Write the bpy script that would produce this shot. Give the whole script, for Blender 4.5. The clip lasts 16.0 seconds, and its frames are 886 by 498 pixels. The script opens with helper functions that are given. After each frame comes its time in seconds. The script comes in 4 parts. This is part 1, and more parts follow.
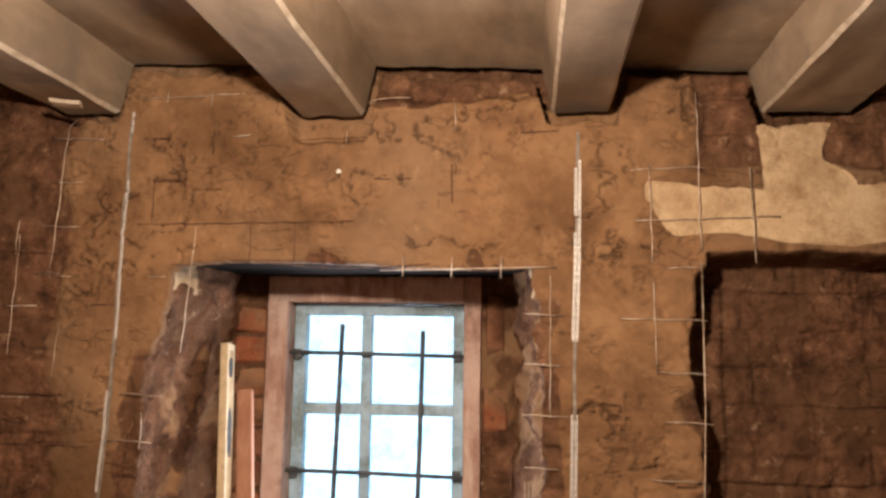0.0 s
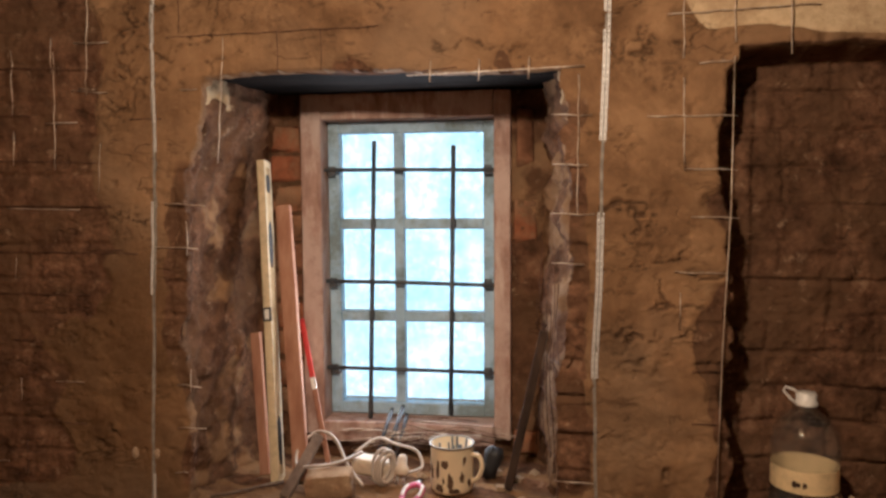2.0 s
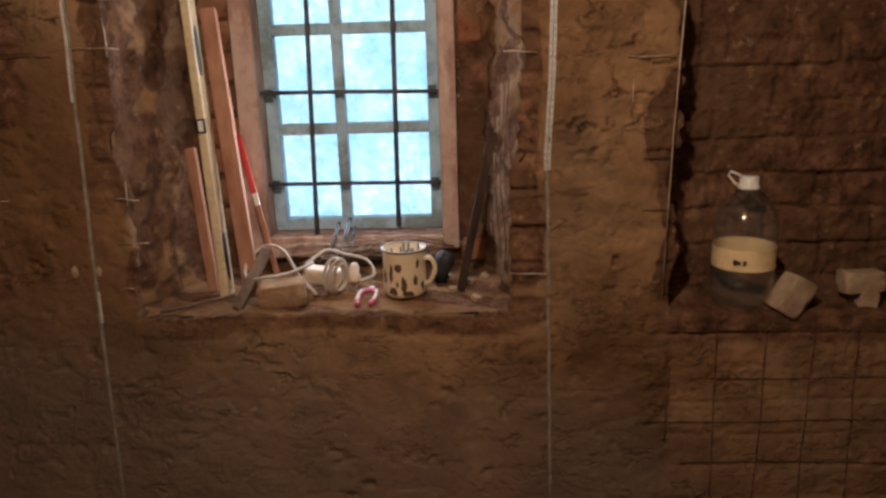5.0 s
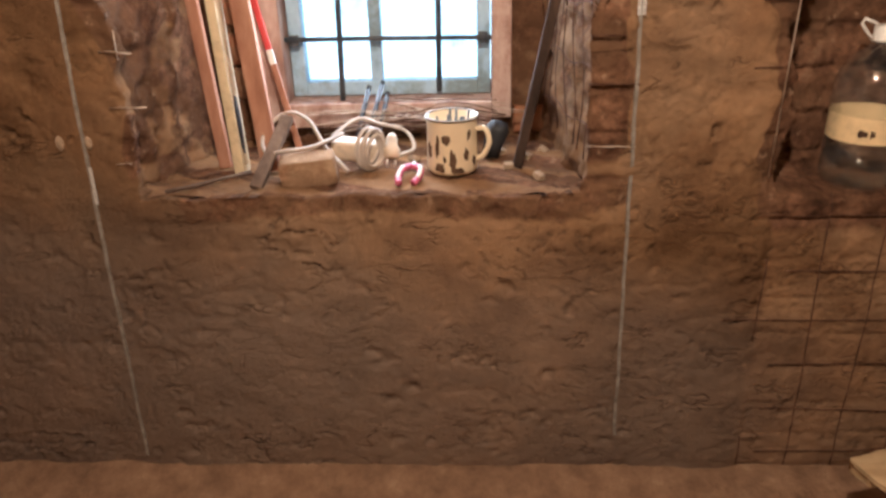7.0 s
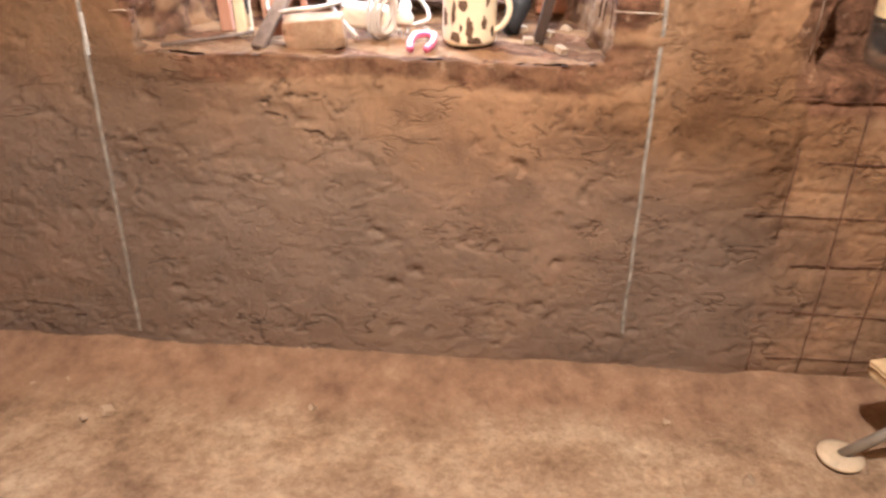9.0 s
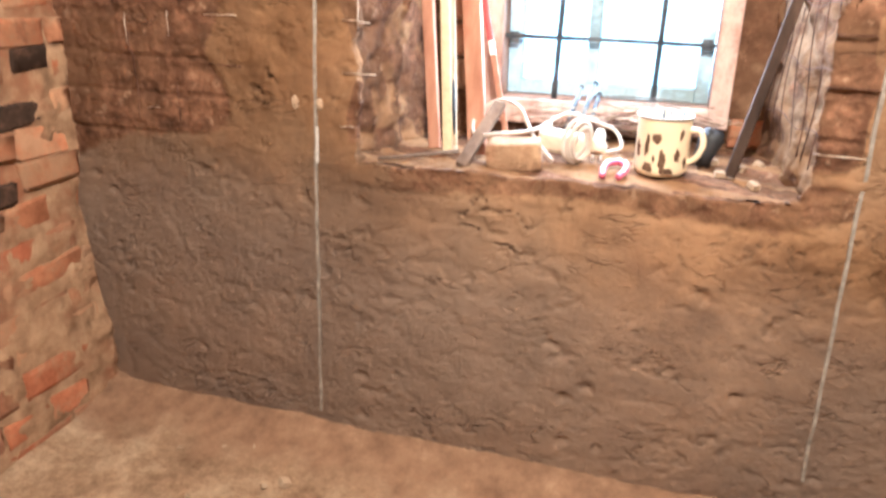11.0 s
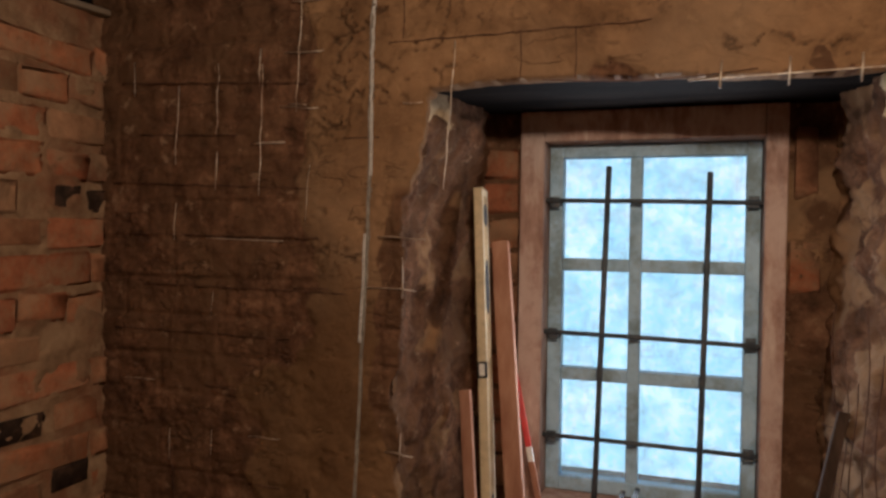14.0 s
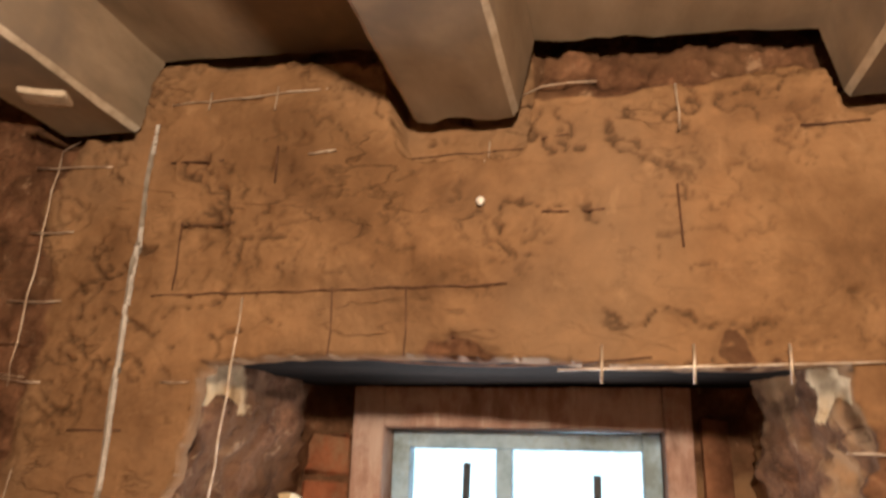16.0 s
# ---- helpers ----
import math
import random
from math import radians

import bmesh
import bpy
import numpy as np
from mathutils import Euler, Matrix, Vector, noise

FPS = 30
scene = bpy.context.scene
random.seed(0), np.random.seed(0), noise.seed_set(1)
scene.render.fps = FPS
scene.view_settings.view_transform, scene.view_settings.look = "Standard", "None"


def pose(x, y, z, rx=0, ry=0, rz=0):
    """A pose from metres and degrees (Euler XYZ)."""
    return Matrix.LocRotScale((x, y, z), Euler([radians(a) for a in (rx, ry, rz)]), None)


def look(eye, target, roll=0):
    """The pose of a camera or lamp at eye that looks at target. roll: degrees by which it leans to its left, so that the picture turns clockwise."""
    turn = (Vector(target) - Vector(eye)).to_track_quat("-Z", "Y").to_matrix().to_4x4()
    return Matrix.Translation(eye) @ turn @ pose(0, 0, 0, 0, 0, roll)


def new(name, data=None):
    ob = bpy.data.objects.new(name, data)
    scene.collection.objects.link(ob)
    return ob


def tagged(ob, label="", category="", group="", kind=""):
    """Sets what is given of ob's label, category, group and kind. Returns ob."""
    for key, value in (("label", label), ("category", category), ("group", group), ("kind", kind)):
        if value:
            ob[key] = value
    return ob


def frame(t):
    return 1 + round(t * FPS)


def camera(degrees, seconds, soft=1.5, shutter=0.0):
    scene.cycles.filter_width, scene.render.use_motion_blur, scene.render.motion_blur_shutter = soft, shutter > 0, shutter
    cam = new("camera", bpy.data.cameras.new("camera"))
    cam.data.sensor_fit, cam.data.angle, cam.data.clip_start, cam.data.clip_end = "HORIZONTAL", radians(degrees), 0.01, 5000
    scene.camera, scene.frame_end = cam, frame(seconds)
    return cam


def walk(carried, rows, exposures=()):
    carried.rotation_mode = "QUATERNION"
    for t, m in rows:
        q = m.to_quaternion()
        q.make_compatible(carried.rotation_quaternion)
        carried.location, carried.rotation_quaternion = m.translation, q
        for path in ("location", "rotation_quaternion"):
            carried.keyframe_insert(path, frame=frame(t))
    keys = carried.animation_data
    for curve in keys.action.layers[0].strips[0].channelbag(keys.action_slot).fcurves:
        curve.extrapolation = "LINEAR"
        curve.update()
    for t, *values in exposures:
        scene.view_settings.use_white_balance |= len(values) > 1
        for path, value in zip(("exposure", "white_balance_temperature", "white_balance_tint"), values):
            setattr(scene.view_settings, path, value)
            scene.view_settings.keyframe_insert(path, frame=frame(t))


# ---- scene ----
cam = camera(61.6, 16.0, soft=2.7, shutter=0.3)
PATH = [
    (0, (-0.021, 0.022, 1.423), (-0.211, 1.996, 1.681), 0.8),
    (0.5, (-0.019, 0.012, 1.422), (-0.233, 1.994, 1.589), 1.4),
    (1, (0.03, 0.014, 1.397), (-0.26, 1.992, 1.456), 0.6),
    (1.5, (0.062, 0.004, 1.362), (-0.267, 1.976, 1.315), 0.1),
    (2, (-0.002, 0.001, 1.315), (-0.288, 1.976, 1.182), -0.4),
    (2.5, (-0.037, 0.002, 1.282), (-0.239, 1.984, 1.103), -2.5),
    (3, (-0.043, -0.006, 1.24), (-0.182, 1.96, 0.902), -1.1),
    (3.5, (-0.052, -0.008, 1.206), (-0.178, 1.942, 0.778), -1.2),
    (5.8, (-0.08, 0.096, 1.167), (-0.136, 1.977, 0.491), -1.2),
    (6, (-0.134, 0.163, 1.141), (-0.2, 2.023, 0.411), -0.3),
    (6.5, (-0.174, 0.257, 1.129), (-0.261, 2.106, 0.372), -0.6),
    (7, (-0.19, 0.276, 1.098), (-0.282, 2.096, 0.273), -1.7),
    (7.5, (-0.176, 0.277, 1.023), (-0.222, 2.085, 0.17), -1.2),
    (8, (-0.139, 0.29, 0.968), (-0.164, 2.066, 0.047), -0.1),
    (8.2, (-0.153, 0.3, 0.947), (-0.114, 2.051, -0.019), 1.0),
    (10.3, (-0.214, 0.238, 0.952), (-0.695, 1.963, 0.062), 0.6),
    (10.5, (-0.225, 0.229, 0.96), (-0.717, 1.966, 0.098), 0.7),
    (11, (-0.227, 0.225, 0.989), (-0.774, 2.013, 0.278), 1.1),
    (11.5, (-0.262, 0.204, 1.079), (-0.826, 2.037, 0.512), 1.2),
    (12, (-0.261, 0.198, 1.136), (-0.865, 2.035, 0.624), 0.4),
    (12.5, (-0.262, 0.217, 1.186), (-0.936, 2.045, 0.733), 0.4),
    (13, (-0.274, 0.241, 1.248), (-1.016, 2.081, 0.999), 0.6),
    (13.5, (-0.293, 0.25, 1.276), (-0.987, 2.119, 1.121), 1.4),
    (14, (-0.293, 0.267, 1.316), (-0.935, 2.16, 1.276), 0.8),
    (14.5, (-0.294, 0.347, 1.353), (-0.903, 2.252, 1.401), 1.5),
    (15, (-0.324, 0.501, 1.404), (-0.782, 2.419, 1.74), 2.6),
    (15.5, (-0.316, 0.599, 1.432), (-0.685, 2.529, 1.806), 1.0),
    (16, (-0.275, 0.694, 1.462), (-0.647, 2.574, 2.036), 1.5),
]
EXPO = [(0, 0.36, 5520, 10), (1.5, -0.05, 5570, 10), (2.5, -0.3, 5620, 10), (3.5, -0.65, 5570, 10), (6, 0.1, 5470, 10), (6.5, 0.45, 5370, 10), (7, 0.65, 5270, 10), (7.5, 1.5, 5020, 8), (8, 1.8, 4870, 7), (10.5, 2.3, 4570, 2),
        (11.5, 1.75, 4870, 4), (12.5, 0.42, 5320, 8), (13.5, -0.55, 5670, 10), (14.0, -0.8, 5570, 10), (14.5, -0.75, 5770, 10), (15.0, -0.9, 5870, 10), (15.4, -0.2, 5870, 10), (16, 0.4, 5970, 10)]
walk(cam, [(t, look(eye, target, roll)) for t, eye, target, roll in PATH], EXPO)

# ---- world and light ----
world = bpy.data.worlds.new("sky")
scene.world = world
world.use_nodes = True
wn = world.node_tree.nodes
sky = wn.new("ShaderNodeTexSky")
sky.sky_type, sky.sun_disc = "NISHITA", False
sky.sun_elevation, sky.sun_rotation = radians(35), radians(200)
wn["Background"].inputs[1].default_value = 0.12
world.node_tree.links.new(sky.outputs[0], wn["Background"].inputs[0])

bulb = new("bulb_light", bpy.data.lights.new("bulb_light", "POINT"))
bulb.data.energy, bulb.data.color, bulb.data.shadow_soft_size = 70.0, (1.0, 0.72, 0.47), 0.03
bulb.location = (-0.20, 0.40, 1.76)

day = new("window_daylight", bpy.data.lights.new("window_daylight", "AREA"))
day.data.shape, day.data.size, day.data.size_y = "RECTANGLE", 0.46, 0.82
day.data.energy, day.data.color = 8.0, (1.0, 0.94, 0.90)
day.matrix_world = pose(-0.39, 1.992, 1.12, -90, 0, 0)

# ---- materials ----
def ramp(nt, fac, stops):
    n = nt.nodes.new("ShaderNodeValToRGB")
    e = n.color_ramp.elements
    while len(e) < len(stops):
        e.new(0.5)
    for el, (p, c) in zip(e, stops):
        el.position, el.color = p, (*c, 1)
    nt.links.new(fac, n.inputs[0])
    return n.outputs[0]


def mix(nt, fac, a, b, mode="MIX"):
    n = nt.nodes.new("ShaderNodeMix")
    n.data_type, n.blend_type = "RGBA", mode
    for sock, v in ((n.inputs[0], fac), (n.inputs[6], a), (n.inputs[7], b)):
        if hasattr(v, "is_output"):
            nt.links.new(v, sock)
        else:
            sock.default_value = v if not isinstance(v, tuple) else (*v, 1)
    return n.outputs[2]


def math_node(nt, op, a, b):
    n = nt.nodes.new("ShaderNodeMath")
    n.operation = op
    n.use_clamp = op in ("MULTIPLY", "ADD", "SUBTRACT", "MULTIPLY_ADD")
    n.inputs[2].default_value = -4.08
    for sock, v in zip(n.inputs, (a, b)):
        if hasattr(v, "is_output"):
            nt.links.new(v, sock)
        else:
            sock.default_value = v
    return n.outputs[0]


def grain(nt, scale, detail=6, rough=0.6, vec=None, stretch=None, distort=0.0):
    n = nt.nodes.new("ShaderNodeTexNoise")
    n.inputs["Scale"].default_value = scale
    n.inputs["Detail"].default_value = detail
    n.inputs["Roughness"].default_value = rough
    n.inputs["Distortion"].default_value = distort
    if vec is None:
        vec = nt.nodes.new("ShaderNodeNewGeometry").outputs["Position"]
    if stretch:
        m = nt.nodes.new("ShaderNodeMapping")
        m.inputs["Scale"].default_value = stretch
        nt.links.new(vec, m.inputs[0])
        vec = m.outputs[0]
    nt.links.new(vec, n.inputs["Vector"])
    return n.outputs[0]


def base(name):
    m = bpy.data.materials.new(name)
    m.use_nodes = True
    nt = m.node_tree
    return m, nt, nt.nodes["Principled BSDF"]


def bump(nt, bsdf, height, strength, distance):
    b = nt.nodes.new("ShaderNodeBump")
    b.inputs["Strength"].default_value, b.inputs["Distance"].default_value = strength, distance
    nt.links.new(height, b.inputs["Height"])
    nt.links.new(b.outputs[0], bsdf.inputs["Normal"])


def surface(name, dark, mid, light, scale, rough=0.85, bumps=0.6, depth=0.004, metal=0.0, stain=None, stretch=None, spec=0.12, vary=0.0):
    """A material of three tones of one noise, with stains at a larger scale and fine relief."""
    m, nt, bs = base(name)
    a = grain(nt, scale, 8, 0.65, stretch=stretch)
    col = ramp(nt, a, [(0.3, dark), (0.5, mid), (0.72, light)])
    if stain:
        s = ramp(nt, grain(nt, scale * 0.22, 5, 0.7), [(0.48, (0, 0, 0)), (0.62, (1, 1, 1))])
        col = mix(nt, s, col, stain)
    if vary:
        info = nt.nodes.new("ShaderNodeObjectInfo")
        v = ramp(nt, info.outputs["Random"], [(0.0, (1 - vary,) * 3), (1.0, (1 + vary * 0.6,) * 3)])
        col = mix(nt, 1.0, col, v, "MULTIPLY")
    nt.links.new(col, bs.inputs["Base Color"])
    bs.inputs["Roughness"].default_value, bs.inputs["Metallic"].default_value = rough, metal
    bs.inputs["Specular IOR Level"].default_value = spec
    if bumps:
        bump(nt, bs, grain(nt, scale * 2.2, 8, 0.7, stretch=stretch), bumps, depth)
    return m


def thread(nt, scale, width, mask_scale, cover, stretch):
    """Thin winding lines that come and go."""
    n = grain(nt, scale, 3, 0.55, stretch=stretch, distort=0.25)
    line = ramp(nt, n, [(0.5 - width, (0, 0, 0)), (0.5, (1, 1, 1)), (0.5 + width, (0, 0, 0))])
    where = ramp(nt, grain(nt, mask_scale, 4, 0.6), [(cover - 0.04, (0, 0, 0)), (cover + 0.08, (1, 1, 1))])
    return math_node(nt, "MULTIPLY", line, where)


def wall_material():
    """Clay plaster, bare rubble and cream paint, kept apart by the zone that each vertex carries."""
    m, nt, bs = base("clay_wall")
    zone = nt.nodes.new("ShaderNodeAttribute")
    zone.attribute_name = "zone"
    sep = nt.nodes.new("ShaderNodeSeparateColor")
    nt.links.new(zone.outputs["Color"], sep.inputs[0])
    clay = ramp(nt, grain(nt, 7, 8, 0.62), [(0.3, (0.165, 0.090, 0.045)), (0.5, (0.26, 0.148, 0.073)), (0.7, (0.33, 0.195, 0.098))])
    clay = mix(nt, ramp(nt, grain(nt, 1.7, 4, 0.6), [(0.45, (0, 0, 0)), (0.65, (1, 1, 1))]), clay, (0.20, 0.128, 0.075))
    # Crack shade: thin lines that darken the colours below and dent the bump.
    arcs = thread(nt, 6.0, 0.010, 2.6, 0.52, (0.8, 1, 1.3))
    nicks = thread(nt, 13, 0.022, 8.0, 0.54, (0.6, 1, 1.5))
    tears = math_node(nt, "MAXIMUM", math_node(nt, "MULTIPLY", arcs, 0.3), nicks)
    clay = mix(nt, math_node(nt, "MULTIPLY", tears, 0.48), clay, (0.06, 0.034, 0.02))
    pale = ramp(nt, grain(nt, 11, 7, 0.7, distort=0.8), [(0.60, (0, 0, 0)), (0.70, (1, 1, 1))])
    clay = mix(nt, math_node(nt, "MULTIPLY", pale, 0.35), clay, (0.40, 0.255, 0.14))
    # Torn cracks get their inner shade put into the colour too.
    clay = mix(nt, math_node(nt, "MULTIPLY", zone.outputs["Alpha"], 0.7), clay, (0.06, 0.034, 0.02))
    wet_or_lit = ramp(nt, grain(nt, 3.4, 6, 0.68, distort=0.5), [(0.38, (0.70, 0.68, 0.66)), (0.50, (1.0, 1.0, 1.0)), (0.62, (1.18, 1.16, 1.14))])
    clay = mix(nt, 1.0, clay, wet_or_lit, "MULTIPLY")
    # Multiplies the clay darker in the zones that the vertices carry.
    darker_clay = nt.nodes.new("ShaderNodeAttribute")
    darker_clay.attribute_name = "darker_clay"
    clay = mix(nt, darker_clay.outputs["Fac"], clay, mix(nt, 1.0, clay, (0.64, 0.62, 0.59), "MULTIPLY"))
    # Greyer damp tone, with the same crack shade painted over it.
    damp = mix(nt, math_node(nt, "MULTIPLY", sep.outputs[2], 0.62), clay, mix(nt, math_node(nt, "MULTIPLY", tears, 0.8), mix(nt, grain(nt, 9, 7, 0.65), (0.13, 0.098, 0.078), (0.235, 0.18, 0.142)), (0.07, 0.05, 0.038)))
    rub = ramp(nt, grain(nt, 15, 8, 0.7), [(0.3, (0.030, 0.016, 0.010)), (0.47, (0.105, 0.052, 0.029)), (0.6, (0.20, 0.103, 0.057)), (0.76, (0.36, 0.225, 0.135))])
    speck = ramp(nt, grain(nt, 26, 5, 0.65), [(0.61, (0, 0, 0)), (0.70, (1, 1, 1))])
    rub = mix(nt, ramp(nt, grain(nt, 5, 6, 0.7), [(0.42, (0, 0, 0)), (0.62, (1, 1, 1))]), rub, (0.125, 0.068, 0.036))
    rub = mix(nt, math_node(nt, "MULTIPLY", speck, 0.5), rub, (0.40, 0.27, 0.17))
    # Crack shade again, darkening the bare rubble.
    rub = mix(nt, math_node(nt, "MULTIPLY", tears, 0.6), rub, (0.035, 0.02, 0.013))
    edge = math_node(nt, "ADD", sep.outputs[0], math_node(nt, "SUBTRACT", math_node(nt, "MULTIPLY", grain(nt, 22, 6, 0.7), 0.9), 0.45))
    hard = ramp(nt, edge, [(0.40, (0, 0, 0)), (0.58, (1, 1, 1))])
    col = mix(nt, hard, damp, rub)
    cream = ramp(nt, grain(nt, 9, 8, 0.7), [(0.3, (0.34, 0.22, 0.115)), (0.5, (0.60, 0.45, 0.27)), (0.7, (0.68, 0.54, 0.34))])
    grime = ramp(nt, grain(nt, 4.5, 7, 0.7, distort=0.6), [(0.45, (0, 0, 0)), (0.62, (1, 1, 1))])
    cream = mix(nt, math_node(nt, "MULTIPLY", grime, 0.7), cream, (0.33, 0.205, 0.11))
    edge2 = math_node(nt, "ADD", sep.outputs[1], math_node(nt, "SUBTRACT", math_node(nt, "MULTIPLY", grain(nt, 18, 6, 0.7), 0.8), 0.4))
    col = mix(nt, ramp(nt, edge2, [(0.45, (0, 0, 0)), (0.56, (1, 1, 1))]), col, cream)
    nt.links.new(col, bs.inputs["Base Color"])
    bs.inputs["Roughness"].default_value = 0.82
    bs.inputs["Specular IOR Level"].default_value = 0.04
    h = mix(nt, 0.45, grain(nt, 34, 10, 0.68, distort=0.6), grain(nt, 110, 6, 0.7))
    h = mix(nt, math_node(nt, "MULTIPLY", tears, 0.8), h, (0.1, 0.1, 0.1))
    bump(nt, bs, h, 0.8, 0.009)
    return m


def floor_material():
    """Trodden earth: pale dust in blotches over brown clay, and a skirt of spilt clay along the plastered wall."""
    m, nt, bs = base("earth_floor")
    pos = nt.nodes.new("ShaderNodeSeparateXYZ")
    nt.links.new(nt.nodes.new("ShaderNodeNewGeometry").outputs["Position"], pos.inputs[0])
    dust = ramp(nt, grain(nt, 6.5, 10, 0.72, distort=0.15), [(0.34, (0.21, 0.135, 0.08)), (0.48, (0.34, 0.232, 0.142)), (0.58, (0.42, 0.305, 0.195)), (0.72, (0.52, 0.40, 0.265))])
    fine = ramp(nt, grain(nt, 45, 8, 0.72), [(0.30, (0.62, 0.58, 0.55)), (0.55, (1.0, 1.0, 1.0)), (0.72, (1.25, 1.22, 1.18))])
    dust = mix(nt, 1.0, dust, fine, "MULTIPLY")
    spill = ramp(nt, grain(nt, 17, 7, 0.7), [(0.3, (0.17, 0.10, 0.06)), (0.6, (0.30, 0.185, 0.11)), (0.75, (0.42, 0.285, 0.175))])
    near = math_node(nt, "ADD", math_node(nt, "MULTIPLY_ADD", pos.outputs[1], 3.0), math_node(nt, "MULTIPLY", grain(nt, 6, 7, 0.7), 1.0))
    col = mix(nt, ramp(nt, near, [(0.66, (0, 0, 0)), (0.95, (1, 1, 1))]), dust, spill)
    nt.links.new(col, bs.inputs["Base Color"])
    bs.inputs["Roughness"].default_value = 0.95
    bs.inputs["Specular IOR Level"].default_value = 0.06
    bump(nt, bs, mix(nt, 0.5, grain(nt, 22, 9, 0.7), grain(nt, 80, 7, 0.7)), 0.9, 0.014)
    return m


def brick_material(name, tones):
    m, nt, bs = base(name)
    info = nt.nodes.new("ShaderNodeObjectInfo")
    body = ramp(nt, info.outputs["Random"], tones)
    col = mix(nt, 1.0, body, ramp(nt, grain(nt, 24, 8, 0.7), [(0.3, (0.6, 0.55, 0.5)), (0.7, (1.25, 1.2, 1.15))]), "MULTIPLY")
    smear = ramp(nt, grain(nt, 8, 8, 0.75), [(0.44, (0, 0, 0)), (0.58, (1, 1, 1))])
    col = mix(nt, math_node(nt, "MULTIPLY", smear, 0.72), col, mix(nt, grain(nt, 30, 6, 0.7), (0.20, 0.12, 0.068), (0.42, 0.28, 0.165)))
    soot = ramp(nt, grain(nt, 5, 7, 0.7, distort=0.7), [(0.60, (0, 0, 0)), (0.72, (1, 1, 1))])
    col = mix(nt, math_node(nt, "MULTIPLY", soot, 0.6), col, (0.07, 0.04, 0.028))
    nt.links.new(col, bs.inputs["Base Color"])
    bs.inputs["Roughness"].default_value = 0.9
    bs.inputs["Specular IOR Level"].default_value = 0.08
    bump(nt, bs, grain(nt, 60, 9, 0.7), 0.7, 0.005)
    return m


def plain(name, color, rough=0.5, metal=0.0, spec=0.5):
    return surface(name, tuple(c * 0.75 for c in color), color, tuple(min(1, c * 1.15) for c in color), 40, rough, 0.25, 0.001, metal, spec=spec)


def glass_material(name, tint, cloud, face=0.045, rim=0.42, least=0.02, dust="ShaderNodeBsdfTranslucent"):
    m, nt, bs = base(name)
    out = nt.nodes["Material Output"]
    tr = nt.nodes.new("ShaderNodeBsdfTransparent")
    tr.inputs[0].default_value = (*tint, 1)
    gl = nt.nodes.new("ShaderNodeBsdfGlossy")
    gl.inputs["Roughness"].default_value = 0.06
    dirt_or_sheen = nt.nodes.new(dust)
    dirt_or_sheen.inputs[0].default_value = (0.7, 0.72, 0.7, 1)
    lw = nt.nodes.new("ShaderNodeLayerWeight")
    gloss = ramp(nt, lw.outputs["Facing"], [(0.3, (face, face, face)), (0.9, (rim, rim, rim))])
    m1 = nt.nodes.new("ShaderNodeMixShader")
    nt.links.new(gloss, m1.inputs[0])
    nt.links.new(tr.outputs[0], m1.inputs[1])
    nt.links.new(gl.outputs[0], m1.inputs[2])
    m2 = nt.nodes.new("ShaderNodeMixShader")
    film_ = ramp(nt, grain(nt, 14, 7, 0.7), [(0.4, (least, least, least)), (0.75, (cloud, cloud, cloud))])
    nt.links.new(film_, m2.inputs[0])
    nt.links.new(m1.outputs[0], m2.inputs[1])
    nt.links.new(dirt_or_sheen.outputs[0], m2.inputs[2])
    nt.links.new(m2.outputs[0], out.inputs[0])
    return m


def outside_material():
    """Bright sky over pale, blurred greenery, so far out that it never shifts."""
    m, nt, bs = base("outside_glow")
    pos = nt.nodes.new("ShaderNodeNewGeometry").outputs["Position"]
    sep = nt.nodes.new("ShaderNodeSeparateXYZ")
    nt.links.new(pos, sep.inputs[0])
    up = nt.nodes.new("ShaderNodeMapRange")
    up.inputs[1].default_value, up.inputs[2].default_value = 2.5, 4.6
    nt.links.new(sep.outputs[2], up.inputs[0])
    leaf = ramp(nt, grain(nt, 2.6, 9, 0.8), [(0.34, (0.40, 0.66, 0.76)), (0.48, (0.60, 0.84, 0.92)), (0.62, (0.95, 1.0, 1.0))])
    col = mix(nt, up.outputs[0], leaf, (0.92, 0.98, 1.0))
    em = nt.nodes.new("ShaderNodeEmission")
    em.inputs[1].default_value = OUTSIDE
    nt.links.new(col, em.inputs[0])
    nt.links.new(em.outputs[0], nt.nodes["Material Output"].inputs[0])
    return m


OUTSIDE = 2.2
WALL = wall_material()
BRICK = brick_material("red_brick", [(0.0, (0.31, 0.115, 0.06)), (0.3, (0.41, 0.17, 0.085)), (0.6, (0.34, 0.175, 0.097)), (0.8, (0.20, 0.095, 0.057)), (1.0, (0.48, 0.285, 0.165))])
DARK_BRICK = surface("dark_brick", (0.018, 0.012, 0.009), (0.045, 0.028, 0.02), (0.14, 0.075, 0.045), 22, 0.9, 0.8)
MORTAR = surface("clay_mortar", (0.20, 0.12, 0.066), (0.335, 0.21, 0.12), (0.47, 0.32, 0.19), 18, 0.92, 1.0, 0.010, stain=(0.27, 0.125, 0.066))
EARTH = floor_material()
CEILING = surface("limed_boards", (0.20, 0.15, 0.10), (0.29, 0.22, 0.15), (0.38, 0.295, 0.21), 9, 0.7, 0.5, 0.003, stain=(0.19, 0.15, 0.115), stretch=(1, 0.35, 1))
# Near-black for surfaces that lie in shade; the dark is in the colour.
SHADE_BLACK = surface("shade_black", (0.004, 0.0035, 0.003), (0.009, 0.007, 0.006), (0.022, 0.017, 0.014), 12, 0.95, 0.6, stretch=(0.2, 1, 1), spec=0.05)
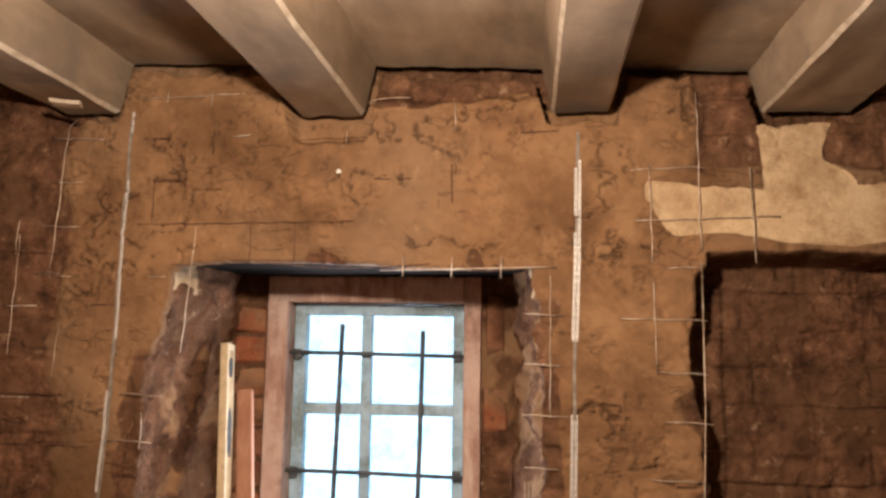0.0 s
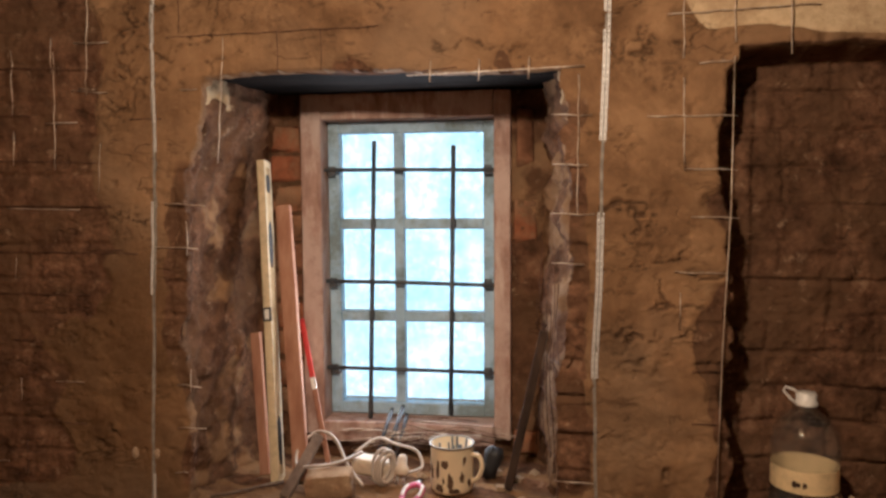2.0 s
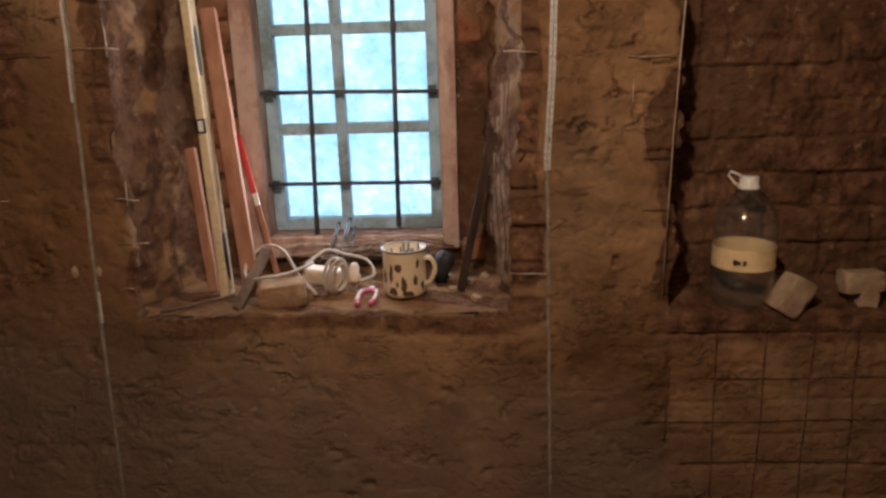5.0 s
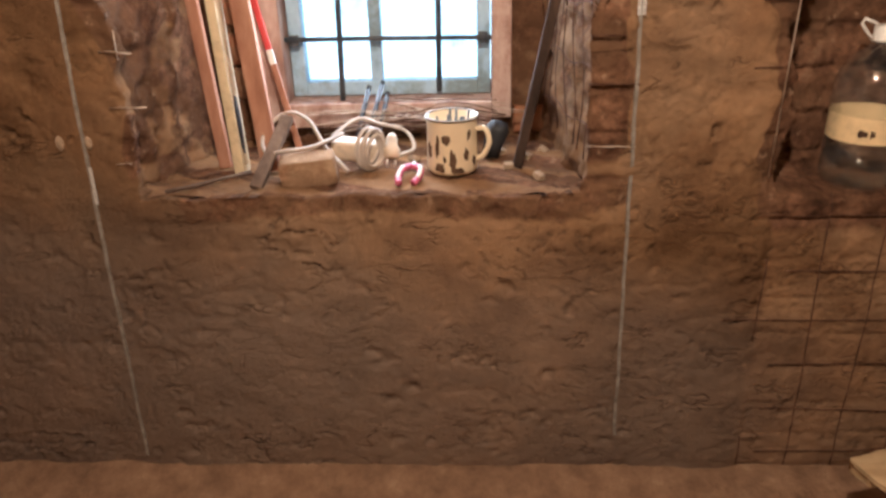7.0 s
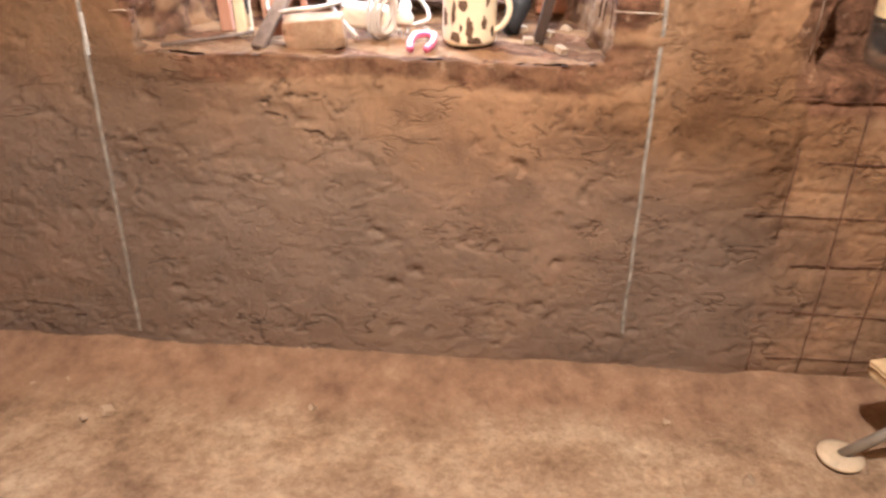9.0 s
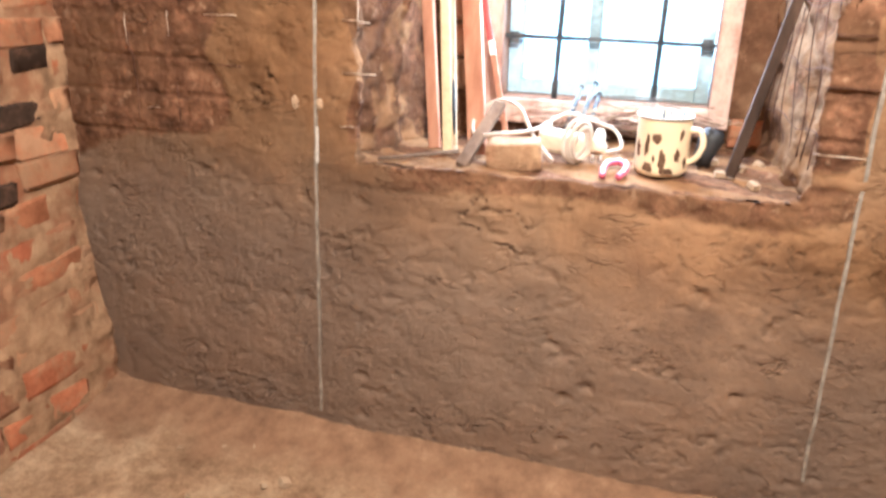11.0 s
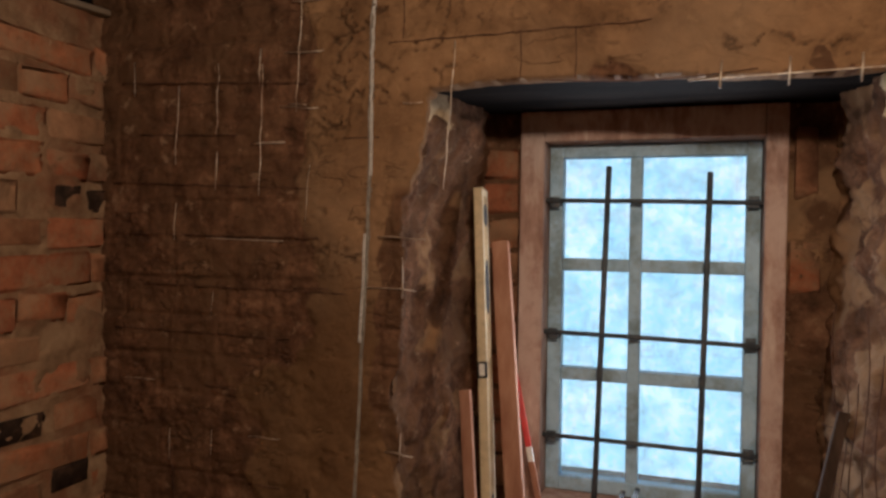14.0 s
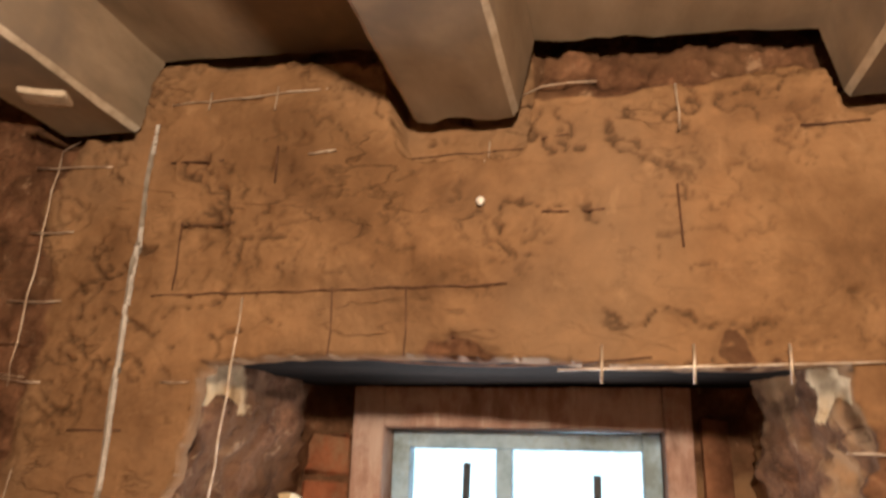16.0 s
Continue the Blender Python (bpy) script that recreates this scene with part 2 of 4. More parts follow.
FRAME = surface("bare_frame_wood", (0.25, 0.14, 0.11), (0.47, 0.31, 0.25), (0.76, 0.65, 0.58), 24, 0.8, 0.7, 0.003, stain=(0.60, 0.46, 0.40), stretch=(1, 1, 0.3))
# Blue-grey paint, made bluer and lighter to carry the window's haze.
SASH = surface("hazed_blue_paint", (0.30, 0.46, 0.60), (0.46, 0.66, 0.84), (0.57, 0.77, 0.94), 24, 0.5, 0.3, 0.001, stain=(0.25, 0.33, 0.36))
# Dark iron lifted towards blue-grey, with glare haze put into the colour.
IRON = surface("hazed_dark_iron", (0.05, 0.06, 0.07), (0.10, 0.115, 0.13), (0.16, 0.16, 0.165), 40, 0.5, 0.4, 0.001, metal=0.2)
RUST = surface("rust_wire", (0.04, 0.02, 0.013), (0.10, 0.05, 0.03), (0.20, 0.11, 0.065), 30, 0.7, 0.3, 0.001, metal=0.2)
ZINC = surface("zinc_strip", (0.50, 0.48, 0.44), (0.68, 0.66, 0.62), (0.80, 0.78, 0.74), 30, 0.4, 0.2, 0.001, metal=0.25)
WIRE = surface("rusty_wire", (0.20, 0.12, 0.07), (0.50, 0.40, 0.30), (0.75, 0.68, 0.58), 25, 0.45, 0.3, 0.001, metal=0.5)
REDWOOD = surface("red_lath", (0.25, 0.11, 0.065), (0.37, 0.185, 0.115), (0.50, 0.29, 0.19), 22, 0.7, 0.4, 0.002, stretch=(1, 1, 0.15))
PALEWOOD = surface("pale_board", (0.30, 0.20, 0.10), (0.46, 0.33, 0.18), (0.58, 0.44, 0.26), 20, 0.75, 0.4, 0.002, stretch=(0.3, 1, 1))
DARKWOOD = surface("dark_lath", (0.022, 0.014, 0.011), (0.045, 0.029, 0.021), (0.09, 0.056, 0.038), 26, 0.8, 0.5, 0.002, stretch=(1, 1, 0.2))
GREYWOOD = surface("grey_lath", (0.085, 0.058, 0.042), (0.16, 0.112, 0.082), (0.24, 0.175, 0.13), 26, 0.85, 0.6, 0.003, stretch=(1, 1, 0.2))
YELLOW = plain("level_yellow", (0.62, 0.50, 0.31), 0.5)
BLACK = plain("black_rubber", (0.02, 0.02, 0.022), 0.6)
CREAMP = plain("cream_plastic", (0.62, 0.50, 0.36), 0.45)
CORDM = plain("cord_grey", (0.50, 0.42, 0.34), 0.5)
REDP = plain("red_paint", (0.55, 0.035, 0.03), 0.4)
WHITEP = plain("white_plastic", (0.75, 0.72, 0.66), 0.4)
PINK = plain("pink_plastic", (0.60, 0.12, 0.22), 0.35)
STEEL = plain("bright_steel", (0.7, 0.7, 0.7), 0.3, 1.0)
ENAMEL = surface("chipped_enamel", (0.70, 0.56, 0.36), (0.78, 0.64, 0.42), (0.82, 0.69, 0.48), 8, 0.35, 0.15, 0.001, spec=0.6)
CHIP = surface("rust_chip", (0.05, 0.03, 0.02), (0.10, 0.06, 0.035), (0.17, 0.10, 0.06), 40, 0.85, 0.5, 0.001)
STONE = surface("clay_stone", (0.22, 0.15, 0.09), (0.36, 0.26, 0.17), (0.48, 0.37, 0.25), 20, 0.9, 0.8, 0.004)
TUBE = plain("grey_tube", (0.26, 0.23, 0.19), 0.5, 0.2)
ZDULL = surface("dull_zinc", (0.14, 0.118, 0.094), (0.23, 0.20, 0.165), (0.35, 0.32, 0.27), 40, 0.6, 0.2, 0.001)
DISC = plain("dusty_plastic", (0.50, 0.40, 0.27), 0.6)
PANE = glass_material("dusty_glass", (0.93, 0.98, 1.0), 0.30)
# The faint pale film on bottle and water stands in for highlights and refraction.
PET = glass_material("clear_plastic", (0.965, 0.97, 0.96), 0.05, 0.06, 0.55, 0.008, "ShaderNodeBsdfDiffuse")
WATER = glass_material("water", (0.93, 0.92, 0.87), 0.03, 0.05, 0.5, 0.004, "ShaderNodeBsdfDiffuse")
PAPER = plain("bottle_label", (0.72, 0.55, 0.30), 0.6)

# ---- helpers ----
def fade(t):
    return t * t * (3 - 2 * t)


def vnoise(x, z, seed):
    xi, zi = np.floor(x).astype(np.int64), np.floor(z).astype(np.int64)
    fx, fz = fade(x - xi), fade(z - zi)

    def h(i, j):
        n = (i * 374761393 + j * 668265263 + seed * 1274126177) & 0xFFFFFFFF
        n = ((n ^ (n >> 13)) * 1103515245) & 0xFFFFFFFF
        n = ((n ^ (n >> 16)) * 2246822519) & 0xFFFFFFFF
        return ((n ^ (n >> 15)) & 0xFFFF) / 65535.0
    a = h(xi, zi) * (1 - fx) + h(xi + 1, zi) * fx
    b = h(xi, zi + 1) * (1 - fx) + h(xi + 1, zi + 1) * fx
    return (a * (1 - fz) + b * fz) * 2 - 1


def fbm(x, z, scale, seed, octaves=5, gain=0.5):
    s, amp, tot = 0.0, 1.0, 0.0
    for o in range(octaves):
        s = s + amp * vnoise(x * scale * 2 ** o + 17.3 * o, z * scale * 2 ** o - 9.1 * o, seed + o)
        tot, amp = tot + amp, amp * gain
    return s / tot


def step(a, b, v):
    return fade(np.clip((v - a) / (b - a), 0, 1))


def mesh_object(name, verts, faces, material, smooth=True):
    me = bpy.data.meshes.new(name)
    me.from_pydata(verts, [], faces)
    me.materials.append(material)
    if smooth:
        me.shade_smooth()
    return new(name, me)


def sheet(name, u, v, place, material, parent=None, flip=False):
    """A grid over u by v whose points place(U, V) gives as three arrays."""
    U, V = np.meshgrid(u, v)
    P = np.stack([np.broadcast_to(c, U.shape) for c in place(U, V)], -1).reshape(-1, 3)
    nu, nv = len(u), len(v)
    i = (np.arange(nv - 1)[:, None] * nu + np.arange(nu - 1)[None]).ravel()
    F = np.stack([i, i + 1, i + nu + 1, i + nu], -1)
    if flip:
        F = F[:, ::-1]
    ob = mesh_object(name, P.tolist(), F.tolist(), material)
    ob.parent = parent
    return ob


def part(name, bm, material, parent=None, label="", smooth=True):
    me = bpy.data.meshes.new(name)
    bmesh.ops.recalc_face_normals(bm, faces=bm.faces)
    bm.to_mesh(me)
    bm.free()
    me.materials.append(material)
    if smooth:
        me.shade_smooth()
    ob = new(name, me)
    ob.parent = parent
    return tagged(ob, label)


def thing(name, label, category, group="", at=(0, 0, 0)):
    ob = new(name)
    ob.location = at
    ob.empty_display_size = 0.05
    return tagged(ob, label, category, group)


def block(bm, size, m=Matrix(), bevel=0.002, rough=0.0, cuts=0):
    old = set(bm.verts)
    bmesh.ops.create_cube(bm, size=1)

    def picked():
        return [v for v in bm.verts if v not in old]

    def edges():
        return list({e for v in picked() for e in v.link_edges})
    bmesh.ops.scale(bm, vec=size, verts=picked())
    if cuts:
        bmesh.ops.subdivide_edges(bm, edges=edges(), cuts=cuts, use_grid_fill=True)
    if bevel:
        sharp = [e for e in edges() if e.calc_face_angle(0) > 0.5]
        bmesh.ops.bevel(bm, geom=sharp, offset=bevel, segments=2, affect="EDGES", profile=0.6)
    if rough:
        for v in picked():
            v.co += noise.noise_vector(v.co * 25 + Vector(size) * 90) * rough
    bmesh.ops.transform(bm, matrix=m, verts=picked())
    return bm


def blk(size, m=Matrix(), bevel=0.002, rough=0.0, cuts=0):
    return block(bmesh.new(), size, m, bevel, rough, cuts)


def tube(points, radius, sides=8, closed=False):
    """A round rod along points."""
    bm = bmesh.new()
    pts = [Vector(p) for p in points]
    rings, up = [], None
    for k, p in enumerate(pts):
        d = (pts[min(k + 1, len(pts) - 1)] - pts[max(k - 1, 0)]).normalized()
        if up is None:
            up = d.orthogonal().normalized()
        up = (up - d * up.dot(d)).normalized()
        side = d.cross(up)
        r = radius(k / (len(pts) - 1)) if callable(radius) else radius
        rings.append([bm.verts.new(p + (up * math.cos(a) + side * math.sin(a)) * r) for a in (2 * math.pi * s / sides for s in range(sides))])
    for a, b in zip(rings, rings[1:]):
        for s in range(sides):
            bm.faces.new((a[s], a[(s + 1) % sides], b[(s + 1) % sides], b[s]))
    if not closed:
        bm.faces.new(rings[0][::-1])
        bm.faces.new(rings[-1])
    return bm


def lathe(profile, sides=40, m=Matrix()):
    bm = bmesh.new()
    rings = []
    for r, z in profile:
        if r < 1e-5:
            rings.append([bm.verts.new((0, 0, z))] * sides)
        else:
            rings.append([bm.verts.new((r * math.cos(2 * math.pi * s / sides), r * math.sin(2 * math.pi * s / sides), z)) for s in range(sides)])
    for a, b in zip(rings, rings[1:]):
        for s in range(sides):
            vs = list(dict.fromkeys((a[s], a[(s + 1) % sides], b[(s + 1) % sides], b[s])))
            if len(vs) > 2:
                bm.faces.new(vs)
    bmesh.ops.transform(bm, matrix=m, verts=bm.verts)
    return bm


def leaning(foot, top, width_dir=(1, 0, 0)):
    """The pose of a thing that leans: z runs from foot to top."""
    f, t = Vector(foot), Vector(top)
    z = (t - f).normalized()
    x = Vector(width_dir)
    x = (x - z * x.dot(z)).normalized()
    y = z.cross(x)
    m = Matrix((x, y, z)).transposed().to_4x4()
    return Matrix.Translation(f) @ m, (t - f).length


# ---- the window wall ----
WY, FLOOR, TOP = 1.60, -0.07, 2.12
SILL = 0.605
LEFT, RIGHT, HEAD = -0.792, 0.025, 1.597
NL, NB, NT, ND = 0.36, 0.592, 1.628, 0.155


def opening(x, z):
    """Above nought inside the window's recess, in metres from its ragged edge."""
    wob = fbm(x, z, 9, 40, 4) * 0.030 + fbm(x, z, 40, 44, 3) * 0.008
    head = HEAD + 0.006 * np.sin(x * 9) - 0.010 * (x + 0.4)
    l = LEFT - 0.045 * step(1.58, 1.30, z)
    r = RIGHT + 0.012 * np.sin(z * 6)
    return np.minimum(np.minimum(x - l + wob, r - x + wob), np.minimum(z - SILL + 0.4 * wob, head - z + wob * 0.15))


def niche(x, z):
    wob = fbm(x, z, 8, 60, 4) * 0.035 + fbm(x, z, 40, 64, 3) * 0.010
    return np.minimum(np.minimum(x - NL + wob, NT - z + wob * 0.25), z - NB + wob * 0.5)


END = 1.632
BEAMS = [(-1.080, -0.947, 1.954), (-0.507, -0.363, 1.938), (0.065, 0.185, 1.938), (0.511, 0.696, 1.932), (1.149, 1.290, 1.926), (1.733, 1.884, 1.926)]


def board_z(x):
    return 2.042 - 0.033 * np.clip(x, -1.6, 1.0)


def under_ceiling(x, z):
    """Above nought where the plaster breaks off, short of the boards and beams."""
    c = board_z(x)
    for a, b, zb in BEAMS:
        k = np.clip(np.minimum(x - a + 0.040, b + 0.042 - x) / 0.024, 0, 1)
        c = c + (zb - c) * k
    gap = 0.019 + 0.014 * (1 + fbm(x, z, 7, 640, 3)) + 0.014 * fbm(x, z, 30, 650, 3) + 0.036 * step(-0.56, -0.50, x) * step(-0.33, -0.36, x)
    return z - c + np.clip(gap, 0.004, 1)


def zones(x, z):
    """Bare rubble, cream paint and damp, each from 0 to 1."""
    w = fbm(x, z, 5, 20, 5) * 0.10
    left = step(-0.02, 0.02, -1.04 - 0.12 * step(1.30, 0.85, z) - x + 1.3 * w) * step(-0.02, 0.05, z - 0.62 + 1.2 * w - 0.25 * (x + 1.2))
    inset = step(-0.02, 0.02, -0.755 - x + w * 0.3) * step(-0.02, 0.02, x + 0.865 + w * 0.6) * step(0, 0.1, z - 0.6) * step(0, 0.2, 1.50 - z)
    edge_r = step(-0.01, 0.02, 0.085 - x + w * 0.5) * step(-0.01, 0.02, x + 0.03) * step(0, 0.1, z - 0.62) * step(0, 0.1, 1.57 - z)
    low = step(-0.01, 0.01, x - 0.365 + w * 0.35) * step(0, 0.03, 0.60 - z)
    nich = step(-0.01, 0.01, niche(x, z))
    jamb = step(0, 0.04, x - 0.295 + w * 0.9) * step(0, 0.1, 1.55 - z) * step(0, 0.1, z - 0.5)
    top = step(0, 0.03, z - 1.955 + w * 0.8) * step(-0.36, -0.32, x) * step(0.12, 0.05, x)
    corner = step(0, 0.02, z - 1.79 + w * 0.2) * step(0, 0.02, x - 0.355 + w * 0.3)
    ledge = step(0, 0.02, 0.655 - z) * step(0, 0.03, z - 0.555 + w * 0.6) * step(0, 0.05, x + 0.80) * step(0, 0.05, 0.14 - x)
    spots = step(0.075, 0.045, np.hypot(x + 0.43, (z - 1.60) * 1.6) + 0.3 * w + 0.05 * np.abs(fbm(x, z, 20, 84, 3))) + step(0.06, 0.035, np.hypot(x + 0.095, (z - 1.60) * 1.5) + 0.3 * w + 0.06 * np.abs(fbm(x, z, 20, 84, 3)))
    rag = np.abs(fbm(x, z, 26, 83, 4, 0.6)) * 0.16 + w
    smear = step(0.06, 0.03, np.hypot((x - 0.158) * 1.7, z - 1.40) + rag) + step(0.05, 0.02, np.hypot((x - 0.135) * 1.4, z - 0.73) + rag)
    rub = np.clip(spots + 0.62 * left + inset + edge_r + low * 0.32 + nich + jamb * 0.8 + top + corner + ledge * 0.52, 0, 1)
    patch = np.maximum(step(0, 0.03, x - 0.27 + w * 0.8) * step(0, 0.01, 1.775 - z + w * 0.30) * step(0, 0.01, z - 1.640 + w * 0.3),
                       step(0, 0.01, x - 0.488 + w * 0.15) * step(0, 0.01, 0.652 - x + w * 0.5 + 0.05 * step(1.83, 1.78, z)) * step(0, 0.01, z - 1.70) * step(0, 0.01, 1.905 - z))
    patch = np.clip(patch * step(0, 0.01, 1.92 - z) + 0.38 * smear, 0, 1)
    damp = step(0.0, 0.34, 0.54 - z - 0.10 * x + 0.9 * w - 0.05 * x) * step(-0.6, 0.1, 0.25 - x)
    return np.clip(rub - patch, 0, 1), patch, damp


def torn(x, z):
    """Torn cracks left by the float, and the lip raised along one side of each."""
    n = fbm(x * 0.9, z * 1.3, 11, 35, 4, 0.6)
    where = step(0.02, 0.22, fbm(x, z, 5.5, 36, 4)) * (1 - 0.75 * step(0.08, 0.13, x) * step(1.05, 0.9, z))
    n2 = fbm(x, z * 1.25, 19, 135, 4, 0.6)
    where2 = step(0.05, 0.2, fbm(x, z, 8, 136, 3))
    return np.clip(step(0.042, 0.006, np.abs(n)) * where + 0.5 * step(0.06, 0.01, np.abs(n2)) * where2, 0, 1), step(0.04, 0.09, n) * step(0.26, 0.1, n) * where


def depth(x, z):
    """How far the surface lies behind WY."""
    rub, patch, damp = zones(x, z)
    soft = fbm(x, z, 1.6, 1, 3) * 0.006 + fbm(x, z, 9, 5, 4) * 0.005
    ridges = np.abs(fbm(x * 0.8, z * 1.2, 13, 11, 4))
    line, lip = torn(x, z)
    dabs = -0.0025 * np.clip(ridges, 0, 0.25) / 0.25 + 0.0025 + (0.0095 * line - 0.0045 * lip) * (1 - 0.55 * damp)
    pits = np.clip(fbm(x, z * 1.2, 24, 31, 4) - 0.34, 0, 1) * 0.02
    c = fbm(x, z, 22, 51, 5, 0.66)
    row = np.floor((z + 0.03) / 0.083)
    run = (x + 0.125 * np.mod(row, 2) + 0.02 * np.sin(row * 7)) / 0.25
    perp = step(0.035, 0.015, np.abs(run - np.round(run))) * 0.004
    coarse = c * 0.013 + 0.008 + perp + 0.004 * np.sin(row * 3.7 + np.round(run) * 5.1)
    course = 0.006 * step(0.8, 1.0, np.cos((z + 0.03 + 0.008 * fbm(x, z, 6, 77, 2)) / 0.083 * 2 * math.pi))
    d = soft * (1 - patch) + (1 - rub) * (1 - patch) * (dabs + pits) + rub * (coarse + course) + patch * 0.010
    d = d + step(0.0, 0.012, under_ceiling(x, z)) * (0.080 + 0.012 * c)
    crown = step(0, 0.02, z - 1.955 + 0.03 * fbm(x, z, 6, 660, 4)) * step(-0.36, -0.32, x) * step(0.10, 0.05, x)
    d = d + crown * (0.014 + 0.03 * fbm(x, z, 17, 670, 5, 0.65))
    n = niche(x, z)
    d = d + step(0.0, 0.022, n) * (ND + 0.02 * fbm(x, z, 5, 90, 4))
    return d


def window_wall():
    s = 0.0041
    xs, zs = np.arange(-1.66, 1.12, s), np.arange(-0.13, TOP, s)
    X, Z = np.meshgrid(xs, zs)
    Y = WY + depth(X, Z)
    nx, nz = len(xs), len(zs)
    cx, cz = np.meshgrid(xs[:-1] + s / 2, zs[:-1] + s / 2)
    keep = opening(cx, cz) < 0
    idx = np.arange(nx * nz).reshape(nz, nx)
    F = np.stack([idx[:-1, :-1], idx[:-1, 1:], idx[1:, 1:], idx[1:, :-1]], -1)[keep]
    o, e = opening(X, Z), 1e-3
    gx, gz = (opening(X + e, Z) - o) / e, (opening(X, Z + e) - o) / e
    near = (np.abs(o) < s * 1.1) / np.maximum(gx * gx + gz * gz, 0.3)
    X, Z = X - np.clip(o * gx * near, -s, s), Z - np.clip(o * gz * near, -s, s)
    V = np.stack([X, Y, Z], -1).reshape(-1, 3)
    # the broken edge of the plaster, turned back into the recess
    k = np.pad(keep, 1, constant_values=True)
    back, faces = {}, F.tolist()
    V = V.tolist()

    def behind(i):
        if i not in back:
            x, y, z = V[i]
            back[i] = len(V)
            V.append((x + 0.014 * (1 if x < -0.4 else -1) * -1 * (0.62 < z < 1.58), y + 0.055, z - 0.008 * (z < 0.7)))
        return back[i]
    for j in range(nz - 1):
        row = keep[j]
        if row.all():
            continue
        for i in range(nx - 1):
            if row[i]:
                continue
            a, b, c, d = idx[j, i], idx[j, i + 1], idx[j + 1, i + 1], idx[j + 1, i]
            for p, q, on in ((a, b, k[j, i + 1]), (b, c, k[j + 1, i + 2]), (c, d, k[j + 2, i + 1]), (d, a, k[j + 1, i])):
                if on:
                    faces.append((int(p), int(q), behind(int(q)), behind(int(p))))
    ob = mesh_object("wall_north", V, faces, WALL)
    me = ob.data
    z3 = np.array([tuple(v) for v in V])
    r, p, d = zones(z3[:, 0], z3[:, 2])
    # Alpha marks the torn cracks, whose shade goes into the wall colour.
    at = me.color_attributes.new("zone", "FLOAT_COLOR", "POINT")
    at.data.foreach_set("color", np.stack([r, p, d, torn(z3[:, 0], z3[:, 2])[0]], -1).ravel().astype(np.float32))
    x, z = z3[:, 0], z3[:, 2]
    # Ragged zones of darker clay: lower left, and low beside the right strip.
    ragged = 0.16 * fbm(x, z, 3.5, 720, 5)
    picked = step(-0.62, -0.92, x + ragged) * step(1.45, 1.15, z + ragged) + step(-0.10, 0.16, x + 0.4 * ragged) * step(0.385, 0.36, x + 0.15 * ragged) * step(0.62, 0.50, z + 0.4 * ragged)
    me.attributes.new("darker_clay", "FLOAT", "POINT").data.foreach_set("value", np.clip(picked, 0, 1).astype(np.float32))
    return tagged(ob, "brown clay-plastered wall with bare brick patches and a niche", "wall", kind="structure")


wall_north = window_wall()

BACK = 2.035


def reveal(name, label, u, v, place, flip=False):
    ob = sheet(name, u, v, place, WALL, flip=flip)
    co = np.array([tuple(q.co) for q in ob.data.vertices])
    n = fbm(co[:, 0] + co[:, 1] * 3, co[:, 2], 7, 70, 4)
    at = ob.data.color_attributes.new("zone", "FLOAT_COLOR", "POINT")
    if name.startswith("reveal"):
        n = fbm(co[:, 1], co[:, 2], 13, 70, 4)
    rub = np.clip(0.72 + n * 0.9, 0, 1)
    wet_or_lit = np.zeros_like(n)
    # The sill's grey patches put window daylight into its colour.
    if name == "recess_sill":
        rub, wet_or_lit = np.clip(0.50 + n, 0, 1), np.clip(0.15 + n, 0, 1)
    if name == "reveal_east":
        rub = np.clip(0.45 + 0.9 * n, 0, 1)
    pale = np.clip(step(1.50, 1.54, co[:, 2] + 0.12 * n - 0.5 * np.clip(co[:, 1] - 1.68, 0, 1)) * step(1.85, 1.72, co[:, 1]) * (np.abs(co[:, 0] + 0.39) > 0.3) + (np.clip(0.22 + 0.9 * n, 0, 0.5) if name.startswith("recess_back") else 0), 0, 1)
    at.data.foreach_set("color", np.stack([rub, 0.75 * pale, wet_or_lit, np.zeros_like(n)], -1).ravel().astype(np.float32))
    return tagged(ob, label, "wall", kind="structure")


def lump(a, b, seed, amount=0.022):
    c = fbm(a, b, 15, seed, 5, 0.66)
    return (0.75 * c + 0.25 * np.round(c * 4.5) / 4.5) * amount + fbm(a, b, 4, seed + 7, 3) * 0.010


g = 0.0075
reveal("reveal_west", "rough broken side of the window recess", np.arange(WY + 0.015, BACK + 0.06, g), np.arange(0.55, 1.66, g),
       lambda y, z: (-0.822 - 0.045 * step(1.58, 1.30, z) + (y - WY) * 0.15 + lump(y, z, 101, 0.034), y, z))
reveal("reveal_east", "rough broken side of the window recess with old brick", np.arange(WY + 0.015, BACK + 0.06, g), np.arange(0.55, 1.66, g),
       lambda y, z: (0.052 + 0.012 * np.sin(z * 6) - (y - WY) * 0.165 + lump(y, z, 111, 0.036), y, z), True)
reveal("recess_sill", "earthy crumbling sill of the window recess", np.arange(-0.88, 0.13, g), np.arange(WY + 0.026, BACK + 0.06, g),
       lambda x, y: (x, y, SILL - 0.006 + lump(x, y, 121, 0.016) + 0.03 * np.clip(y - 1.86, 0, 1)))
for nm, lo, hi, zl, zh in (("recess_back_west", -0.86, -0.655, 0.55, 1.68), ("recess_back_east", -0.145, 0.12, 0.55, 1.68),
                           ("recess_back_low", -0.66, -0.14, 0.55, 0.69), ("recess_back_top", -0.69, -0.10, 1.56, 1.68)):
    reveal(nm, "patched masonry beside the window frame", np.arange(lo, hi, g), np.arange(zl, zh, g),
           lambda x, z: (x, BACK + lump(x, z, 131, 0.016), z))
# The lintel's unlit underside is put into its near-black colour.
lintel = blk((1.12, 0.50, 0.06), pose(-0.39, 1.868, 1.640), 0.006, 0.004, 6)
